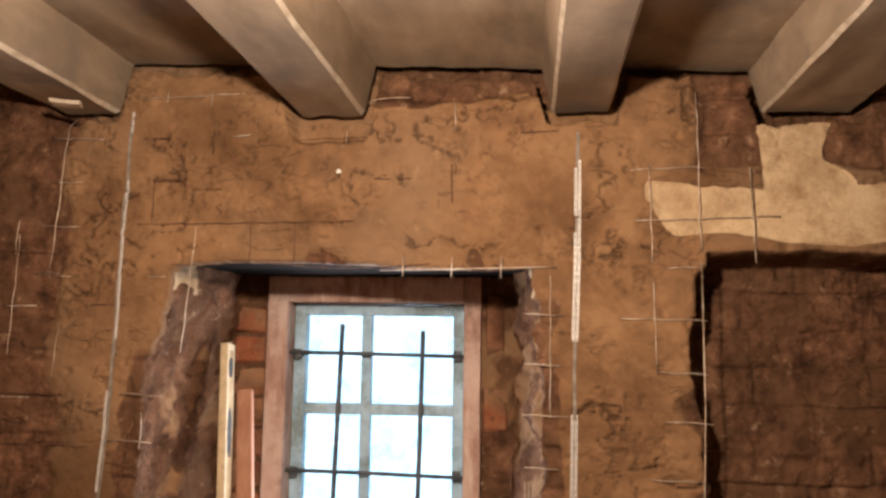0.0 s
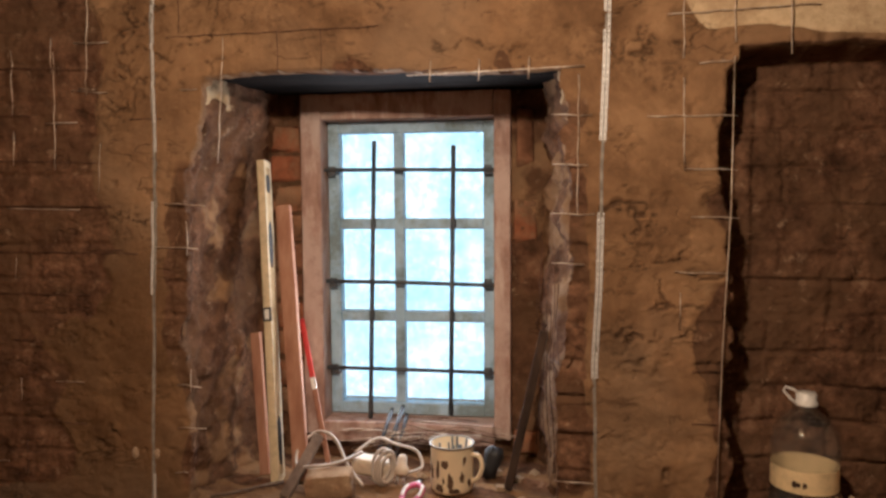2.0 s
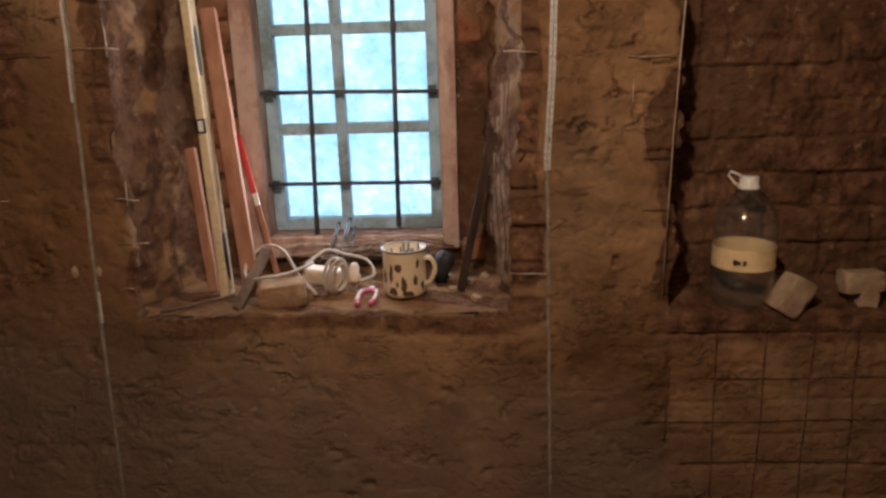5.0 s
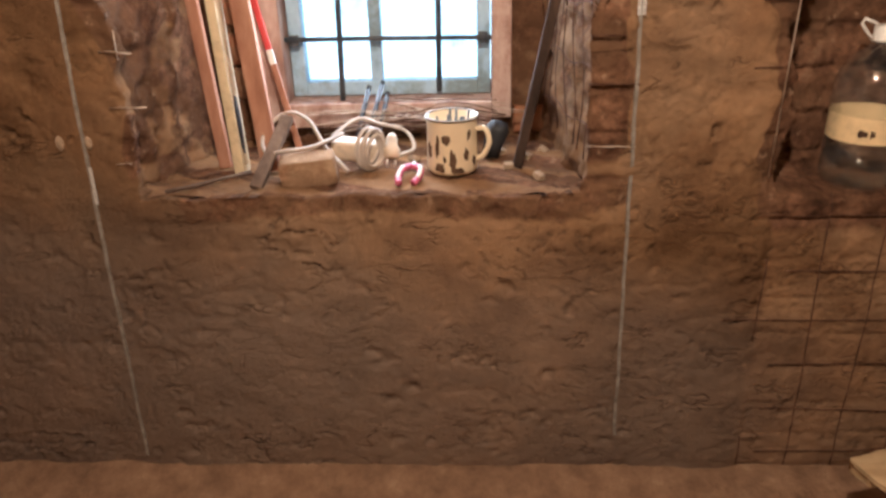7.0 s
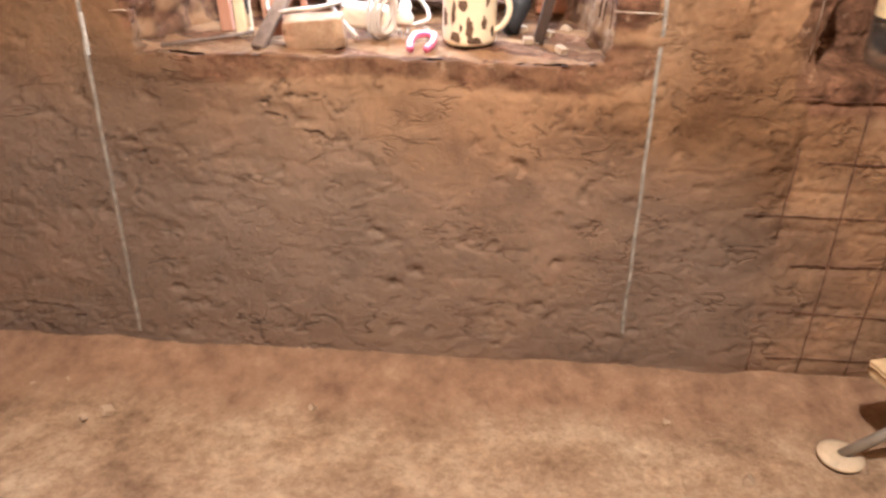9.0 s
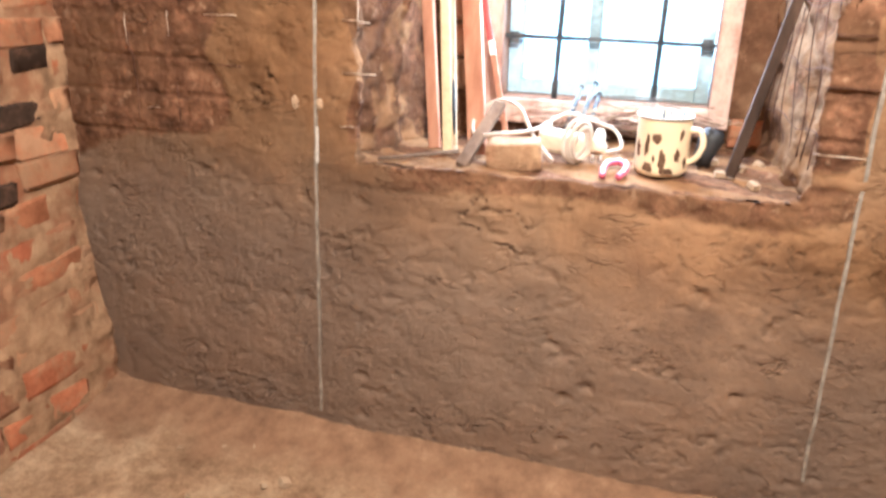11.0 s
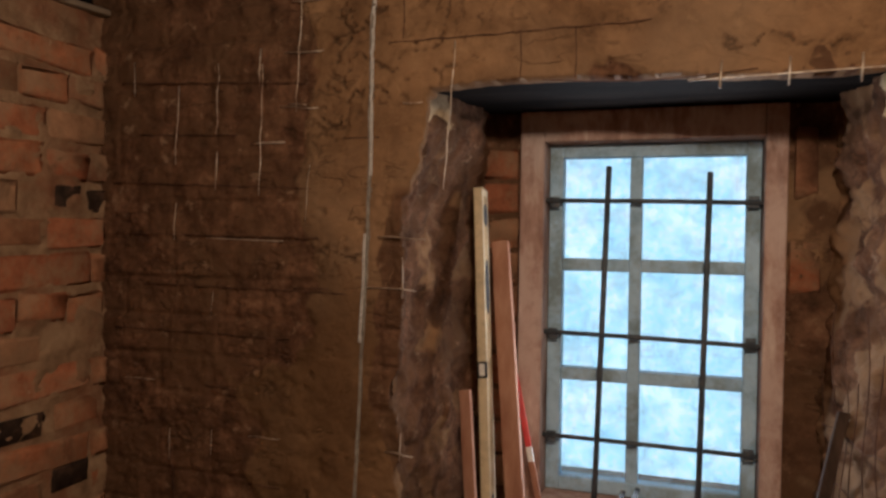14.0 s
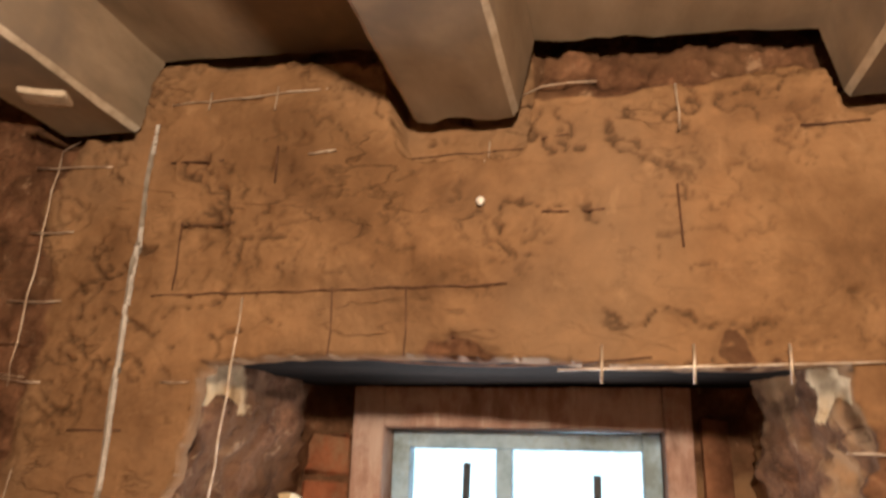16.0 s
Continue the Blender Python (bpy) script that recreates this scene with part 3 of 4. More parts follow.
tagged(part("window_lintel", lintel, SHADE_BLACK), "near-black timber lintel over the window recess, shade in its colour", "lintel", kind="structure")

# wall beyond the part in view, and the dark space above the boards
part_wall = blk((1.3, 0.3, 2.3), pose(1.74, 1.78, 1.0), 0.0)
tagged(part("wall_north_end", part_wall, MORTAR), "brown clay-plastered wall", "wall", kind="structure")
outer = bmesh.new()
for sx, x in ((1.3, -1.38), (2.3, 1.08)):
    block(outer, (sx, 0.12, 2.5), pose(x, 2.24, 1.0), 0)
block(outer, (0.60, 0.12, 0.75), pose(-0.40, 2.24, 0.31), 0)
block(outer, (0.60, 0.12, 0.70), pose(-0.40, 2.24, 1.91), 0)
tagged(part("wall_north_outer", outer, MORTAR), "outer leaf of the thick masonry wall", "wall", kind="structure")
for nm, size, at in (("wall_east", (0.2, 4.6, 2.4), (2.3, -0.2, 1.0)), ("wall_south", (4.4, 0.2, 2.4), (0.3, -2.1, 1.0))):
    tagged(part(nm, blk(size, pose(*at), 0), MORTAR), "plain clay-plastered wall", "wall", kind="structure")

# ---- floor ----
ground = sheet("floor", np.linspace(-1.75, 2.2, 190), np.linspace(-2.0, 1.72, 160),
               lambda x, y: (x, y, FLOOR - 0.012 + fbm(x, y, 3, 200, 5) * 0.012 + fbm(x, y, 22, 210, 4) * 0.006
                             + 0.050 * np.exp(-((y - 1.62) / 0.11) ** 2) + 0.03 * np.exp(-((x + 1.56) / 0.06) ** 2)), EARTH)
tagged(ground, "uneven trodden earth floor with pale rubble dust", "floor", kind="structure")

# ---- ceiling ----
def ceiling():
    """Boxed beams and the boards between them, one skin with worn edges."""
    prof = [(-1.95, float(board_z(-1.95)))]
    for a, b, z in BEAMS:
        ca, cb = float(board_z(a)), float(board_z(b))
        prof += [(a - 0.024, ca), (a - 0.003, z + 0.007), (a + 0.004, z), (b - 0.004, z), (b + 0.003, z + 0.007), (b + 0.026, cb)]
    prof += [(2.3, float(board_z(2.3)))]
    xs, zs, worn = [], [], []
    for (x0, z0), (x1, z1) in zip(prof, prof[1:]):
        n = max(1, int(math.hypot(x1 - x0, z1 - z0) / 0.02))
        for k in range(n):
            xs.append(x0 + (x1 - x0) * k / n)
            zs.append(z0 + (z1 - z0) * k / n)
            worn.append(math.hypot(x1 - x0, z1 - z0) < 0.012)
    px, pz = np.array(xs), np.array(zs)
    ys = np.concatenate([np.linspace(-2.1, 0.2, 40), np.linspace(0.24, END, 90)])
    n, r = len(px), len(ys)
    U, V = np.meshgrid(np.arange(n), ys)
    X = px[U] + 0.025 * (V - END) + fbm(px[U] * 2, V, 6, 300, 4) * 0.004
    Z = pz[U] + fbm(px[U] * 3 + pz[U] * 9, V, 7, 310, 5) * 0.005
    Y = V + (V > END - 0.02) * fbm(px[U], V * 0, 18, 320, 4) * 0.014
    P = np.stack([X, Y, Z], -1).reshape(-1, 3).tolist()
    i = (np.arange(r - 1)[:, None] * n + np.arange(n - 1)[None]).ravel()
    F = np.stack([i, i + n, i + n + 1, i + 1], -1).tolist()
    lift = len(P)
    last = (r - 1) * n
    for k in range(n):
        x, y, z = P[last + k]
        P.append((x, y + 0.002, z + 0.012))
    F += [(last + k, lift + k, lift + k + 1, last + k + 1) for k in range(n - 1)]
    ob = mesh_object("ceiling", P, F, CEILING)
    ob.data.set_sharp_from_angle(angle=radians(24))
    ob.data.materials.append(WORN)
    ids = np.zeros(len(F), dtype=np.int32)
    ids[:(r - 1) * (n - 1)] = np.tile(np.array(worn[:n - 1], dtype=np.int32), r - 1)
    ob.data.polygons.foreach_set("material_index", ids)
    return tagged(ob, "brownish limed ceiling with boxed beams", "ceiling", kind="structure")


WORN = surface("worn_lime_edge", (0.34, 0.27, 0.19), (0.48, 0.40, 0.30), (0.60, 0.52, 0.41), 30, 0.8, 0.5, 0.002)
ceiling()
# Unseen slab, added so that the gap behind the ceiling edge stays black.
tagged(part("gap_blackout", blk((4.3, 4.7, 0.1), pose(0.25, 0.1, 2.17), 0), SHADE_BLACK), "added near-black slab that darkens the gap above the ceiling", "ceiling", kind="structure")

# ---- window ----
window = tagged(new("window_1"), "small blue-grey painted window with an iron grille in a bare wooden frame", "window", kind="structure")
FY = 2.055


def bar(lo, hi, y, dy, bevel=0.004, rough=0.0015, cuts=3):
    """A wooden member from corner to corner in the window's plane."""
    size = (hi[0] - lo[0], dy, hi[1] - lo[1])
    return blk(size, pose((lo[0] + hi[0]) / 2, y, (lo[1] + hi[1]) / 2), bevel, rough, cuts)


part("window_frame", bar((-0.690, 0.655), (-0.632, 1.607), FY, 0.11), FRAME, window, "bare pinkish wooden frame")
for lo, hi in (((-0.153, 0.655), (-0.108, 1.607)), ((-0.632, 1.536), (-0.153, 1.607))):
    part("window_frame", bar(lo, hi, FY, 0.11), FRAME, window, "bare pinkish wooden frame")
part("window_sill", bar((-0.632, 0.640), (-0.153, 0.698), FY - 0.004, 0.13), FRAME, window, "bare wooden sill board")
SY = 2.082
for lo, hi in (((-0.630, 0.700), (-0.597, 1.534)), ((-0.186, 0.700), (-0.155, 1.534)), ((-0.597, 1.503), (-0.186, 1.534)), ((-0.597, 0.700), (-0.186, 0.733))):
    part("sash_rail", bar(lo, hi, SY, 0.040, 0.003, 0.0006), SASH, window)
part("sash_mullion", bar((-0.440, 0.733), (-0.412, 1.503), SY, 0.034, 0.003, 0.0006), SASH, window)
for lo, hi in (((-0.597, 1.232), (-0.440, 1.262)), ((-0.412, 1.232), (-0.186, 1.262)), ((-0.597, 0.968), (-0.440, 0.998)), ((-0.412, 0.968), (-0.186, 0.998))):
    part("glazing_bar", bar(lo, hi, SY, 0.034, 0.003, 0.0006), SASH, window)
for x0, x1 in ((-0.599, -0.438), (-0.414, -0.184)):
    for z0, z1 in ((0.731, 0.970), (0.996, 1.234), (1.260, 1.505)):
        p = part("pane", blk((x1 - x0, 0.003, z1 - z0), pose((x0 + x1) / 2, SY + 0.006, (z0 + z1) / 2), 0), PANE, window, "dusty glass pane", False)
        p.visible_shadow = False
GY = 2.022
for x, z0, z1, lean in ((-0.485, 0.645, 1.478, -0.022), (-0.264, 0.715, 1.462, -0.012)):
    part("grille_bar", tube([(x + lean, GY, z0), (x + lean * 0.5, GY, (z0 + z1) / 2), (x, GY, z1)], 0.0065, 8), IRON, window, "dark iron bar")
for z, dz in ((1.400, -0.006), (1.086, -0.008), (0.838, -0.004)):
    part("grille_bar", tube([(-0.640, GY + 0.012, z), (-0.40, GY + 0.012, z + dz * 0.3), (-0.148, GY + 0.012, z + dz)], 0.0055, 8), IRON, window, "dark iron bar")
    for x in (-0.612, -0.172):
        part("grille_plate", blk((0.022, 0.006, 0.026), pose(x, GY + 0.016, z - 0.004), 0.001), IRON, window)

far = sheet("backdrop", np.linspace(-9, 8, 2), np.linspace(-4, 8, 2), lambda x, z: (x, 9.0 + 0 * x, z), outside_material())
tagged(far, "bright misty sky and pale greenery outside", "backdrop", kind="structure")

# ---- brick wall on the west side ----
BX = -1.545


def west_face(y, z):
    return BX - 0.010 + fbm(y, z, 2.5, 400, 3) * 0.014 + fbm(y, z, 13, 410, 5, 0.62) * 0.013 + 0.022 * step(1.46, 1.58, y) * fbm(y, z, 9, 420, 5, 0.6) + 0.028 * np.clip((0.45 - z) / 0.5, 0, 1)


wall_west = sheet("wall_west", np.arange(0.55, 1.66, 0.009), np.arange(-0.12, 1.80, 0.009), lambda y, z: (west_face(y, z), y, z), MORTAR)
tagged(wall_west, "old red brick wall with thick clay mortar and dark gaps", "wall", kind="structure")
# Near-black block added where a dark void opens above the bricks.
tagged(part("dark_void_block", blk((0.22, 1.2, 0.34), pose(-1.70, 1.05, 1.96), 0.01, 0.004, 4), SHADE_BLACK), "near-black block in place of the dark void above the brick wall", "beam", kind="structure")
rim = blk((0.05, 1.1, 0.016), pose(-1.56, 1.06, 1.795), 0.005, 0.008, 8)
tagged(part("wall_west_rim", rim, CEILING), "pale crumbling rim along the top of the brick wall", "wall", kind="structure")
tagged(part("wall_west_end", blk((0.2, 2.7, 2.4), pose(-1.655, -0.79, 1.0), 0), MORTAR), "plain clay-plastered wall", "wall", kind="structure")

def wall_y(x, z):
    return WY + float(depth(np.array([x]), np.array([z]))[0])


# ---- plaster guide strips ----
def guide_strip(label, line, flanges):
    """A zinc strip set upright in the clay: a thin ridge all along, its slotted flange bare in places."""
    t = thing("guide_strip", label, "plaster guide", "guide strips on the wall")

    def x_at(z):
        for (x0, z0), (x1, z1) in zip(line, line[1:]):
            if z1 <= z <= z0:
                return x1 + (x0 - x1) * (z - z1) / (z0 - z1)
        return line[-1][0]
    zs = np.linspace(line[0][1], line[-1][1], 46)
    pts = [(x_at(z) + 0.0008 * math.sin(z * 40), min(wall_y(x_at(z) + s, z) for s in (-0.008, 0, 0.008)) - 0.0025 + 0.0010 * math.sin(z * 61), z) for z in zs]
    bm = bmesh.new()
    rings = []
    for x, y, z in pts:
        rings.append([bm.verts.new(c) for c in ((x - 0.0040, y + 0.008, z), (x - 0.0032, y, z), (x + 0.0032, y, z), (x + 0.0040, y + 0.008, z))])
    for a, b in zip(rings, rings[1:]):
        for k in range(3):
            bm.faces.new((a[k], a[k + 1], b[k + 1], b[k]))
    part("ridge", bm, ZDULL, t, "dull zinc ridge", False)
    for z0, z1, side in flanges:
        bm = bmesh.new()
        for s in side:
            n = int((z0 - z1) / 0.014)
            for k in range(n):
                z = z0 - (k + 0.5) * (z0 - z1) / n
                x = x_at(z)
                y = min(wall_y(x + q, z + w) for q in (0, s * 0.008) for w in (-0.01, 0.01)) - 0.003
                block(bm, (0.0020, 0.0012, 0.0142), pose(x + s * 0.0025, y, z), 0)
                block(bm, (0.0018, 0.0012, 0.0142), pose(x + s * 0.0060, y, z), 0)
                block(bm, (0.0040, 0.0010, 0.0034), pose(x + s * 0.0043, y, z + 0.005), 0)
        part("slotted_flange", bm, ZINC, t, "bright slotted zinc flange", False)
    return t


guide_strip("galvanised guide strip set upright in the clay plaster", [(-0.893, 1.945), (-0.896, 1.78), (-0.899, 1.43), (-0.910, 1.10), (-0.927, 0.68), (-0.944, -0.01)],
            [(1.945, 1.895, (1,)), (1.784, 1.428, (1,)), (1.315, 1.10, (-1,)), (0.676, 0.60, (1,))])
guide_strip("galvanised guide strip with bare slotted flanges", [(0.117, 1.925), (0.112, 1.60), (0.106, 1.436), (0.100, 1.12), (0.092, 0.96), (0.098, 0.54), (0.105, 0.05)],
            [(1.822, 1.436, (1,)), (1.805, 1.70, (-1,)), (1.665, 1.436, (-1,)), (1.286, 0.93, (-1, 1))])


# ---- wire mesh in the plaster ----
def wire(points, parent, r=0.0019, material=None):
    return part("wire", tube(points, r, 6), material or WIRE, parent)


def mesh_sheet(label, xs, zs, x_range, z_range, chance, seed, pale=0.5):
    t = thing("wire_mesh", label, "wire mesh", "reinforcing mesh on the wall")
    rnd = random.Random(seed)

    def lay(along, fixed, lo, hi, upright):
        run = []
        steps = int((hi - lo) / 0.026)
        on = False
        for k in range(steps + 1):
            a = lo + (hi - lo) * k / max(1, steps)
            x, z = (fixed, a) if upright else (a, fixed)
            if k % 4 == 0:
                rub, patch, damp = zones(np.array([x]), np.array([z]))
                on = rnd.random() < (chance if rub[0] + patch[0] > 0.25 else chance * 0.33)
            free = float(opening(np.array([x]), np.array([z]))[0]) < 0.012 and float(niche(np.array([x]), np.array([z]))[0]) < 0.03
            if on and free:
                d = float(depth(np.array([x]), np.array([z]))[0])
                wob = 0.003 * math.sin(a * 9 + fixed * 40)
                y = WY + min(0.55 * d, d - 0.0015, 0.02) + rnd.uniform(-0.0015, 0.0012)
                run.append((x + wob * upright, y, z + wob * (not upright)))
            else:
                if len(run) > 2:
                    wire(run, t, 0.0014, WIRE if rnd.random() < pale else RUST)
                run = []
        if len(run) > 2:
            wire(run, t, 0.0014, WIRE if rnd.random() < pale else RUST)
    for x in xs:
        lay(x, x, *z_range, True)
    for z in zs:
        lay(z, z, *x_range, False)
    return t


LEFT_MESH = mesh_sheet("welded wire mesh half buried in the clay and old brick", [-1.36, -1.255, -1.15, -0.83], [1.50, 1.40, 1.30, 1.20, 1.09, 0.985, 0.888, 0.787], (-1.49, -0.80), (0.66, 1.80), 0.30, 3, 0.35)
TOP_MESH = mesh_sheet("welded wire mesh nearly covered by smooth clay, dark wires for shaded grooves", [-0.70, -0.60, -0.50, -0.155], [1.885, 1.785], (-0.86, 0.10), (1.62, 1.9), 0.55, 8, 0.1)
SIDE_MESH = mesh_sheet("welded wire mesh over the broken edge of the recess", [-0.01], [1.03, 0.90, 0.81, 0.70], (-0.02, 0.10), (0.66, 1.58), 0.9, 5, 0.7)
NICHE_MESH = mesh_sheet("welded wire mesh stretched past the edge of the niche", [0.265], [1.05, 0.95, 0.84, 0.74], (0.19, 0.40), (0.62, 1.3), 0.6, 6, 0.6)
LOW_MESH = mesh_sheet("rusty wire mesh standing before bare brick", [0.372, 0.478, 0.582, 0.688, 0.79], [0.555, 0.442, 0.335, 0.226, 0.115, 0.01], (0.30, 1.0), (-0.03, 0.60), 1.0, 7, 0.0)


def bare(parent, x0, z0, x1, z1, material=None, r=0.0014):
    """One bare length of wire lying on the surface."""
    n = max(3, int(math.hypot(x1 - x0, z1 - z0) / 0.03))
    pts = []
    for k in range(n + 1):
        x, z = x0 + (x1 - x0) * k / n, z0 + (z1 - z0) * k / n
        inside = float(opening(np.array([x]), np.array([z]))[0]) > 0 or float(niche(np.array([x]), np.array([z]))[0]) > 0
        pts.append((x + 0.0012 * math.sin(z * 70), (WY if inside else WY + 0.45 * (wall_y(x, z) - WY)) - 0.0022, z + 0.0012 * math.sin(x * 80)))
    wire(pts, parent, r, material)


for x0, z0, x1, z1 in ((-1.045, 1.945, -1.064, 1.56), (-1.085, 1.886, -0.955, 1.882), (-1.075, 1.783, -1.0, 1.781), (-1.09, 1.680, -1.0, 1.678), (-1.08, 1.575, -1.04, 1.574), (-0.83, 1.566, -0.79, 1.567),
                       (-0.725, 1.68, -0.745, 1.40), (-0.86, 0.888, -0.80, 0.886), (-0.86, 0.787, -0.79, 0.789), (-0.90, 1.21, -0.80, 1.207), (-0.88, 1.31, -0.78, 1.305)):
    bare(LEFT_MESH, x0, z0, x1, z1)
for x0, z0, x1, z1 in ((-1.464, 1.681, -1.465, 1.608), (-1.350, 1.626, -1.356, 1.458), (-1.249, 1.667, -1.254, 1.515), (-1.142, 1.660, -1.147, 1.390), (-1.031, 1.452, -1.040, 1.340), (-1.100, 1.572, -1.013, 1.565),
                       (-1.259, 1.189, -1.263, 1.135), (-1.365, 0.886, -1.367, 0.820), (-1.259, 0.893, -1.262, 0.841), (-1.333, 0.687, -1.301, 0.689), (-0.872, 0.680, -0.840, 0.680)):
    bare(LEFT_MESH, x0, z0, x1, z1, None, 0.0011)
for x0, z0, x1, z1 in ((-1.503, 1.639, -1.042, 1.617), (-1.450, 1.524, -1.201, 1.516), (-1.521, 1.421, -1.026, 1.404), (-1.514, 1.309, -1.011, 1.304), (-1.516, 1.101, -1.074, 1.097), (-1.438, 1.200, -0.949, 1.195)):
    bare(LEFT_MESH, x0, z0, x1, z1, RUST, 0.0013)
for x0, z0, x1, z1 in ((-0.87, 1.975, -0.63, 1.985), (-0.81, 1.992, -0.81, 1.965), (-0.705, 1.992, -0.705, 1.955), (-0.65, 1.885, -0.61, 1.887), (-0.40, 1.905, -0.40, 1.86), (-0.36, 1.968, -0.25, 1.972), (-0.15, 1.955, -0.15, 1.89)):
    bare(TOP_MESH, x0, z0, x1, z1)
# Dark wires laid in place of the shaded grooves in the clay.
for x0, z0, x1, z1 in ((-0.86, 1.683, -0.37, 1.690), (-0.60, 1.69, -0.60, 1.60), (-0.50, 1.69, -0.50, 1.60), (-0.83, 1.785, -0.75, 1.786), (-0.83, 1.69, -0.83, 1.79), (-0.51, 1.885, -0.29, 1.89)):
    bare(TOP_MESH, x0, z0, x1, z1, RUST, 0.0011)
for z, x0, x1 in ((1.492, 0.0, 0.085), (1.388, 0.0, 0.075), (1.284, -0.005, 0.09), (1.178, 0.0, 0.07)):
    bare(SIDE_MESH, x0, z, x1, z - 0.003)
bare(SIDE_MESH, 0.056, 1.575, 0.054, 1.28)
for x0, z0, x1, z1 in ((0.265, 1.81, 0.268, 1.60), (0.268, 1.56, 0.272, 1.37), (0.225, 1.80, 0.38, 1.805), (0.235, 1.69, 0.53, 1.70), (0.195, 1.484, 0.375, 1.482), (0.27, 1.375, 0.375, 1.372), (0.285, 1.276, 0.38, 1.273), (0.255, 1.16, 0.36, 1.158), (0.366, 1.97, 0.368, 1.63), (0.30, 1.59, 0.37, 1.592)):
    bare(NICHE_MESH, x0, z0, x1, z1)
edge_wire = thing("wire_mesh", "cut wire ends hanging below the lintel edge", "wire mesh", "reinforcing mesh on the wall")
wire([(-0.31 + 0.042 * k, WY - 0.004, 1.582 + 0.001 * k) for k in range(10)], edge_wire, 0.0014)
wire([(-0.56 + 0.045 * k, WY - 0.001, 1.597 - 0.010 * math.sin(k / 8 * math.pi)) for k in range(9)], edge_wire, 0.0012, RUST)
for x in (-0.258, -0.153, -0.048):
    wire([(x - 0.001, WY - 0.006, 1.566), (x, WY - 0.007, 1.59), (x + 0.001, WY - 0.003, 1.612)], edge_wire, 0.0018)
wire([(0.366, WY - 0.006, 1.60), (0.364, WY - 0.008, 1.3), (0.352, WY - 0.008, 1.0), (0.345, WY - 0.006, 0.64)], edge_wire, 0.0017)
wire([(0.475, WY - 0.006, 1.60), (0.473, WY - 0.007, 1.68), (0.470, WY - 0.006, 1.80)], edge_wire, 0.0017)
tangle = thing("wire_mesh", "bent wire mesh lining the broken brick side", "wire mesh", "reinforcing mesh on the wall")
for k in range(7):
    y = 1.66 + k * 0.052
    wire([(0.030 - (y - WY) * 0.165 + 0.006 * math.sin(z * 17 + k), y + 0.012 * math.sin(z * 9 + 2 * k), z) for z in np.linspace(0.66, 1.05 + 0.07 * (k % 3), 12)], tangle, 0.0012, RUST)
for z in (0.72, 0.83, 0.94):
    wire([(0.026 - (y - WY) * 0.165, y, z + 0.008 * math.sin(y * 31)) for y in np.linspace(1.62, 1.98, 9)], tangle, 0.0012, RUST)

nail = thing("nail", "pale nail head standing out of the clay", "nail", at=(0, 0, 0))
part("nail_head", lathe([(0, 0), (0.006, 0.001), (0.0055, 0.004), (0.0, 0.0055)], 12, pose(-0.405, 1.594, 1.80, 90)), WHITEP, nail)
for x, z, s in ((-0.972, 0.722, 1.0), (-0.916, 0.722, 0.9)):
    bm = bmesh.new()
    bmesh.ops.create_icosphere(bm, subdivisions=3, radius=1)
    for v in bm.verts:
        v.co = Vector((v.co.x * 0.008 * s, v.co.y * 0.004, v.co.z * 0.014 * s)) + noise.noise_vector(v.co * 2 + Vector((x, 0, 0))) * 0.002
    bmesh.ops.translate(bm, vec=(x, wall_y(x, z) - 0.001, z), verts=bm.verts)
    tagged(part("plaster_dab", bm, STONE), "pale dab of filler holding the guide strip", "plaster dab", "dabs beside the strip")

# ---- tools leaning in the recess ----
def spirit_level():
    t = thing("spirit_level", "long pale yellow spirit level leaning in the window recess", "spirit level")
    m, length = leaning((-0.690, 1.780, SILL - 0.004), (-0.762, 1.912, 1.418))
    w, d = 0.021, 0.048
    part("body", blk((w, d, length), m @ pose(0, 0, length / 2), 0.002), YELLOW, t)
    part("web", blk((w * 0.5, d * 0.55, length * 0.96), m @ pose(w * 0.30, 0, length / 2), 0.001), PALEWOOD, t)
    # Black ovals put the dark inside the hand holes onto the level's side.
    for z, h in ((0.10, 0.12), (0.60, 0.12), (0.76, 0.05)):
        bm = bmesh.new()
        bmesh.ops.create_uvsphere(bm, u_segments=16, v_segments=10, radius=1)
        for v in bm.verts:
            v.co = Vector((v.co.x * 0.004, v.co.y * 0.013, max(-1, min(1, v.co.z * 1.25)) * h / 2))
        bmesh.ops.transform(bm, matrix=m @ pose(w / 2, -0.004, z * length / 0.82), verts=bm.verts)
        part("hole_oval", bm, BLACK, t, "black oval in place of a dark hand hole")
    vial = part("vial_holder", blk((w + 0.002, 0.006, 0.036), m @ pose(0, -d / 2, length * 0.51), 0.002), BLACK, t)
    part("vial", blk((w * 0.6, 0.004, 0.026), m @ pose(0, -d / 2 - 0.002, length * 0.51), 0.001), WHITEP, vial, "pale vial")
    for z in (0.001, length - 0.001):
        part("end_cap", blk((w + 0.001, d + 0.001, 0.004), m @ pose(0, 0, z), 0.001), YELLOW, t)


spirit_level()


def plank(name, label, foot, top, w, d, material):
    t = thing(name, label, "plank", "laths leaning in the recess")
    m, length = leaning(foot, top)
    part("board", blk((w, d, length), m @ pose(0, 0, length / 2), 0.0025, 0.0012, 5), material, t)
    return t, m, length


plank("wooden_plank", "reddish sawn lath leaning behind the level", (-0.628, 1.785, SILL - 0.004), (-0.722, 1.945, 1.300), 0.040, 0.020, REDWOOD)
plank("wooden_plank", "short worn brown lath leaning in the corner", (-0.738, 1.818, SILL - 0.004), (-0.782, 1.880, 0.962), 0.026, 0.018, REDWOOD)
